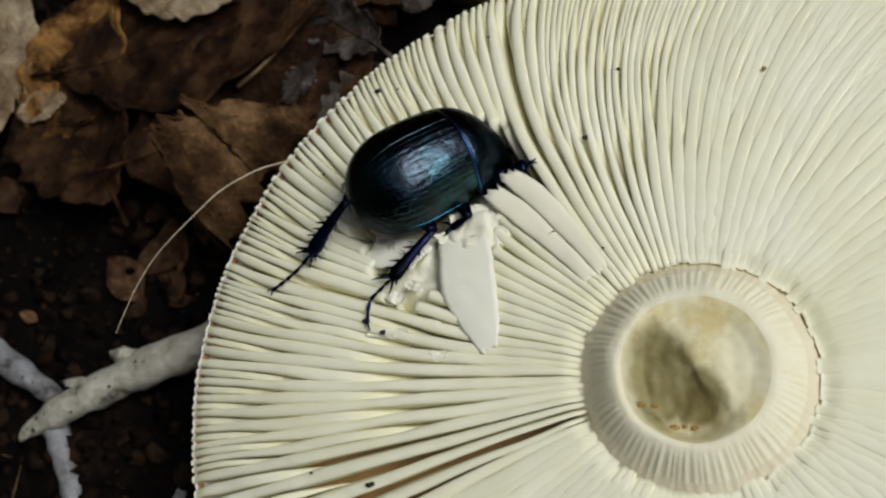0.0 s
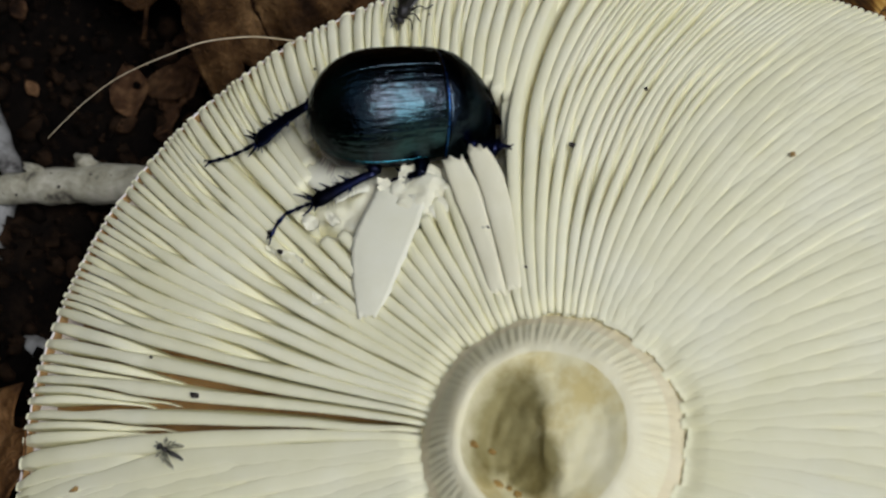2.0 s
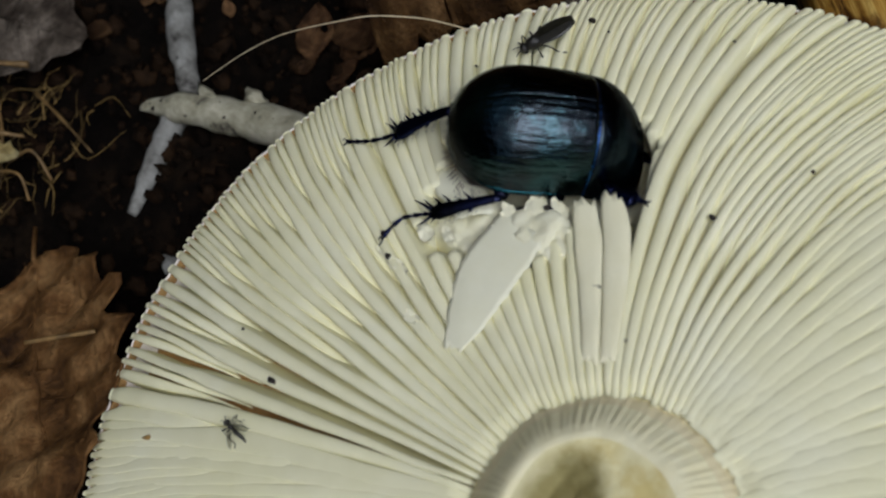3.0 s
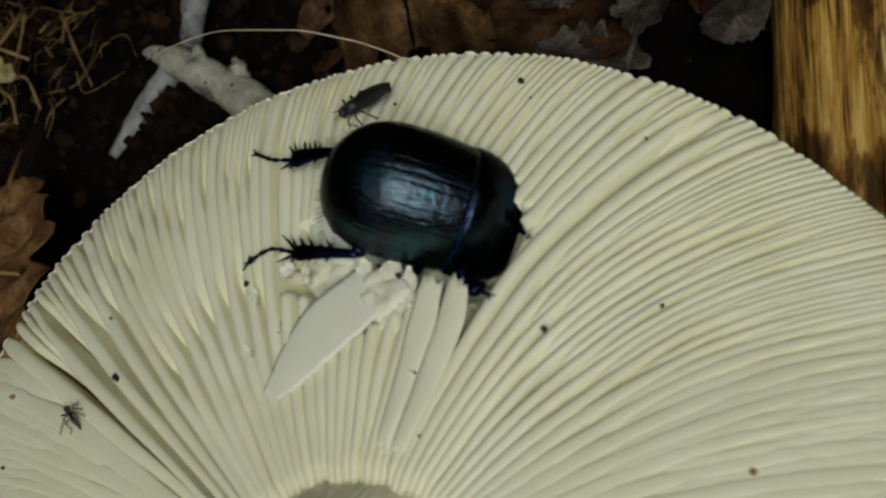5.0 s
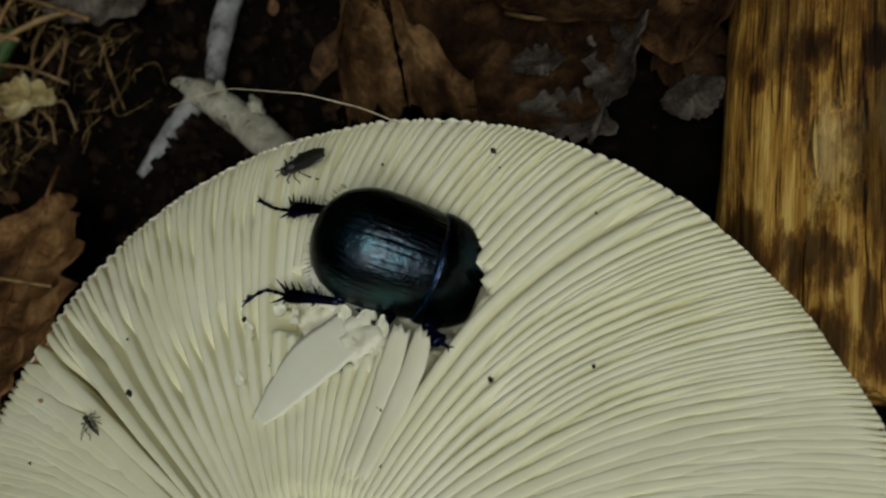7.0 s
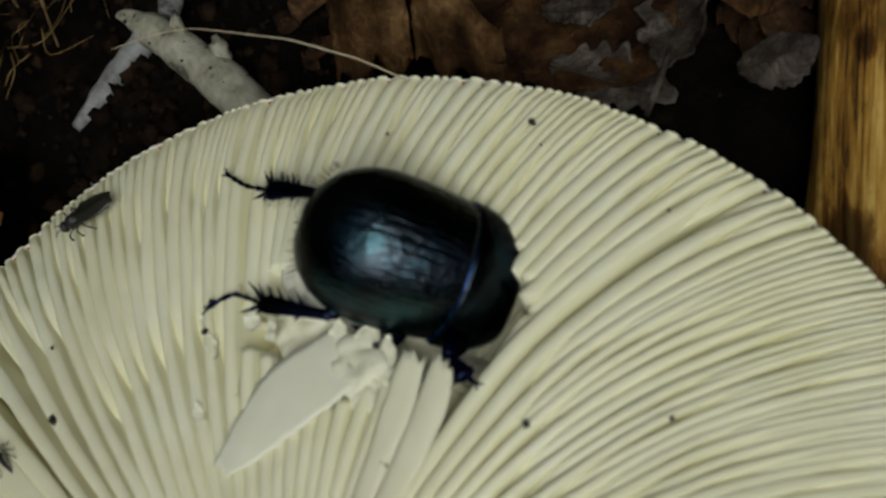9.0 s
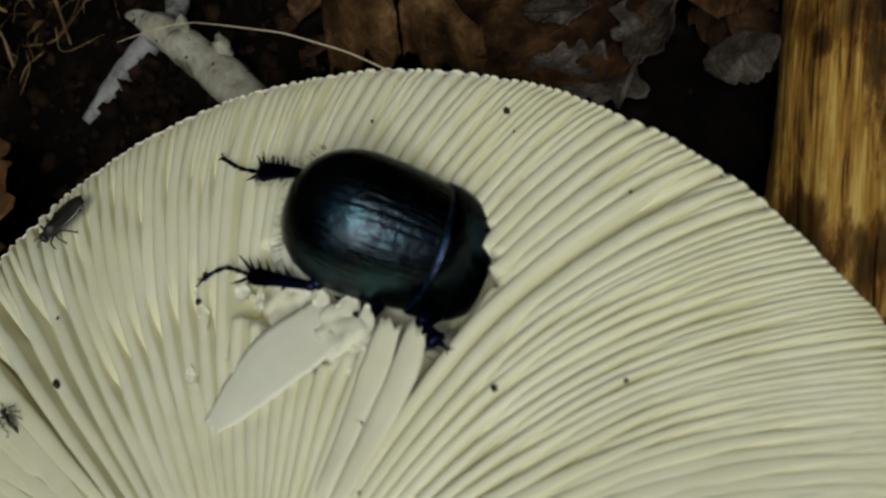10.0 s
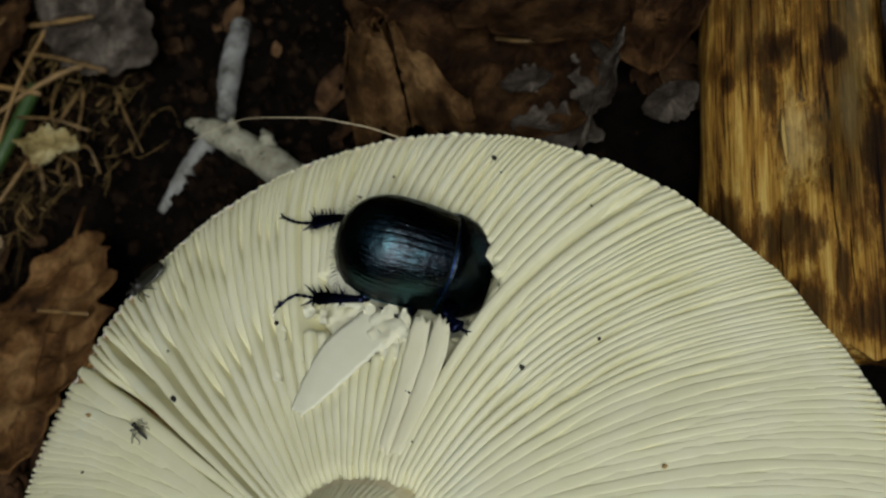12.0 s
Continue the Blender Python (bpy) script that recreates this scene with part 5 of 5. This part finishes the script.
leaf((-112, -22, -7.0), -60, 28, 18, M_LEAF_DARK, "dark wet brown dead leaf on the soil", curl=0.4, roll=0.4, tilt=(8, -6), seed=45)
leaf((-66, -42, -11), 30, 30, 20, M_LEAF_DARK, "dark wet brown dead leaf on the soil", curl=0.3, roll=0.3, tilt=(4, 6), seed=47)
leaf((-88.5, -16.5, -7.0), 45, 11, 6, M_LEAF_YELLOW, "yellowish shrivelled scrap of leaf", curl=1.3, roll=1.2, tilt=(10, 6), seed=49, lobes=0.12, stalk=False, crumple=1.6)


# ---- straw and stems ----
STRAWS = [((-101.7, -33.9, -6), (-100.4, -13.9, -7), (-99.5, -6, -9), 0.55), ((-106, -25.6, -8), (-112, -20, -6), (-117.7, -14.6, -7), 0.7), ((-98, -19.3, -7), (-92, -14, -6.4), (-88.1, -10.7, -9), 0.3),
          ((-119, -30, -7), (-108, -22, -6), (-98.7, -14.4, -7), 0.5), ((-108.3, -14.1, -7), (-101, -9, -6), (-94.7, -4.1, -8), 0.45),
          ((-91.8, -33.8, -7), (-85.1, -28.4, -6), (-89.1, -20.5, -7), 0.45), ((-112, -8, -8), (-103, -16, -6), (-96, -24, -7), 0.4), ((-122, -20, -7), (-113, -12, -7), (-106, -2, -8), 0.5),
          ((-86, -14, -8), (-83, -11, -6.5), (-80, -12, -9), 0.25), ((-87, -16, -8), (-82.5, -14, -7), (-80.5, -15.5, -9), 0.22), ((-60.4, -24.6, -1.8), (-58, -21.8, -2.2), (-55.4, -18.8, -2.8), 0.32),
          ((-55, 43, -9), (-52, 45, -8.6), (-50, 47.5, -9), 0.4)]
for k, (a, b, c, r) in enumerate(STRAWS):
    line = bend([a, b, c], 7)
    thing("straw", tube(line, [r * (0.8 + 0.3 * wobble(i * 0.4, k)) for i in range(len(line))], 7), M_STRAW, "dry ochre straw stalk in the litter", "straw", "straw stalks", a)
r2 = random.Random(31)
for k in range(20):
    x, y = -116 + 26 * r2.random(), -36 + 30 * r2.random()
    a, ln = 6.283 * r2.random(), 2.5 + 6 * r2.random()
    z = ground_height(x, y) + 1.2 + 2.5 * r2.random()
    pts = [(x - ln * math.cos(a), y - ln * math.sin(a), z - 1.5 * r2.random()), (x + 5 * (r2.random() - 0.5), y + 5 * (r2.random() - 0.5), z + 1.2 * r2.random()), (x + ln * math.cos(a), y + ln * math.sin(a), z - 2.0 * r2.random())]
    line = bend(pts, 7)
    thing("straw", tube(line, [(0.1 + 0.25 * r2.random()) * q for q in np.linspace(1.2, 0.4, len(line))], 6), M_STRAW, "thin dry straw stalk in the litter", "straw", "straw stalks", pts[0])
line = bend([(-92, -31.5, -9), (-95.4, -23.5, -8), (-102, -15, -8)], 7)
thing("green_stem", tube(line, 1.1, 9), M_GREEN, "short green plant stem among straw", "stem", "", line[0])


def build_debris():
    """Frayed plant fibres and rootlets tangled among the straw."""
    r3 = random.Random(77)
    bits = []
    for i in range(480):
        x, y = -122 + 36 * r3.random(), -40 + 38 * r3.random() ** 1.2
        z = ground_height(x, y) + 0.3 + 3.0 * r3.random()
        a, ln = 6.283 * r3.random(), 1.0 + 4.5 * r3.random() ** 2
        k = 1.6 * (r3.random() - 0.5)
        pts = [(x, y, z - 0.6 * r3.random()), (x + ln * math.cos(a), y + ln * math.sin(a), z + 0.7 * r3.random()), (x + 1.8 * ln * math.cos(a + k), y + 1.8 * ln * math.sin(a + k), z - 0.8 * r3.random())]
        line = bend(pts, 4)
        q = 0.04 + 0.12 * r3.random() ** 2
        bits.append(tube(line, [q * (1.1 - 0.8 * j / (len(line) - 1)) for j in range(len(line))], 4))
    tagged(part("plant_debris", join(*bits), M_DEBRIS), "frayed brown plant fibres and rootlets on the soil", "plant debris", kind="stuff")


build_debris()


# ---- soil crumbs and leaf litter ----
def build_stuff():
    r2 = random.Random(21)
    bits = []
    for i in range(2600):
        a, r = 2 * math.pi * r2.random(), 50 + 95 * math.sqrt(r2.random())
        x, y = r * math.cos(a), r * math.sin(a)
        s = 0.35 + 1.1 * r2.random() ** 3
        bits.append(lump((x, y, ground_height(x, y) + 0.2 * s), (s, s * (0.6 + 0.5 * r2.random()), s * 0.7), i, 0.45, 4, 6))
    for i in range(1800):
        x, y = -112 + 66 * r2.random(), -38 + 104 * r2.random()
        if math.hypot(x, y) < 52:
            continue
        s = 0.3 + 1.3 * r2.random() ** 3
        bits.append(lump((x, y, ground_height(x, y) + 0.3 * s), (s, s * (0.6 + 0.5 * r2.random()), s * 0.8), i + 5000, 0.5, 5, 7))
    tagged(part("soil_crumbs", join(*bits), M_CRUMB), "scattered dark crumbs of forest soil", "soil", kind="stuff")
    verts, faces = [], []
    for i in range(2300):
        a, r = 2 * math.pi * r2.random(), 66 + 900 * r2.random() ** 2
        x, y = r * math.cos(a), r * math.sin(a)
        near = r < 120
        if near and -96 < x < -50 and -24 < y < 16:
            continue
        s = (1.5 + 4 * r2.random()) if near else (8 + 14 * r2.random())
        b = 6.283 * r2.random()
        n = Vector((0.5 * (r2.random() - 0.5), 0.5 * (r2.random() - 0.5), 1)).normalized()
        ax = Vector((math.cos(b), math.sin(b), 0))
        ax = (ax - n * ax.dot(n)).normalized()
        ay = n.cross(ax)
        o = Vector((x, y, ground_height(x, y) + 0.3 * s * (0.4 if near else 0.2) + 0.5))
        k = len(verts)
        for u in range(6):
            w = (0.1, 0.42, 0.55, 0.5, 0.34, 0.04)[u]
            for v in range(4):
                q = o + ax * s * (u / 5 - 0.5) * 1.7 + ay * s * w * (v / 1.5 - 1) * (1 + 0.3 * wobble(u, i, v)) + n * s * 0.18 * (wobble(u * 0.6, v * 0.6, i) + (v / 1.5 - 1) ** 2)
                verts.append(tuple(q))
        faces += grid_faces(6, 4, start=k)
    ob = part("leaf_litter", (verts, faces), M_LITTER)
    sol = ob.modifiers.new("thick", "SOLIDIFY")
    sol.thickness = 0.0002
    tagged(ob, "scraps of brown dead leaves covering the soil", "leaf litter", kind="stuff")


build_stuff()


# ---- what moves ----
FLY = [(0.0, -34.0, 56.0, -3.0, -80), (1.0, -33.0, 53.0, -1.0, -85), (1.5, -30.6, 43.0, None, -95), (2.0, -32.5, 33.6, None, -90), (2.5, -32.8, 31.4, None, -87), (3.0, -34.2, 29.4, None, -115),
       (3.5, -35.9, 26.6, None, -110), (5.5, -40.2, 20.5, None, -101), (6.0, -41.3, 19.2, None, -88), (6.5, -41.9, 17.5, None, -87), (7.0, -42.9, 16.5, None, -105), (7.5, -46.9, 14.0, None, -145),
       (7.7, -48.0, 12.4, None, -120), (9.3, -46.5, -3.9999999999999996, None, -86), (9.5, -46.7, -4.6, None, -80), (10.0, -45.6, -5.4, None, -78), (10.5, -47.0, -6.1, None, -86), (11.0, -46.0, -6.8, None, -92), (11.5, -48.3, -8.3, None, -91), (12.0, -47.9, -7.6, None, -88)]


def motions():
    walk(loose_speck, [(t, Matrix.Translation([c * MM for c in on_gills(x, y, 0.12)])) for t, x, y in ((0.0, -9.7, 24.2), (7.7, -9.9, 24.0), (9.3, -10.6, 23.8), (10.0, -10.3, 23.9), (10.5, -9.1, 24.5), (11.0, -8.3, 24.6), (12.0, -8.1, 24.7))])
    walk(beetle, [(t, beetle_pose(hd, pt, ro)) for t, hd, pt, ro in BEETLE_ROWS])
    for leg in standing:
        walk(leg, [(t, beetle_pose(hd, pt, ro).inverted() @ REST) for t, hd, pt, ro in BEETLE_ROWS])
    walk(fly, [(t, pose(x * MM, y * MM, (on_gills(x, y, 0.1)[2] if z is None else z) * MM, 0, 0, hd)) for t, x, y, z, hd in FLY])
    gx, gy = -29.7, -13.9
    gz = on_gills(gx, gy, 0.1)[2]
    walk(gnat, [(t, pose(gx * MM, gy * MM, gz * MM, 0, 0, hd)) for t, hd in ((0, 178), (3.5, 180), (5.5, 190), (6.5, 193), (12, 193))])


motions()
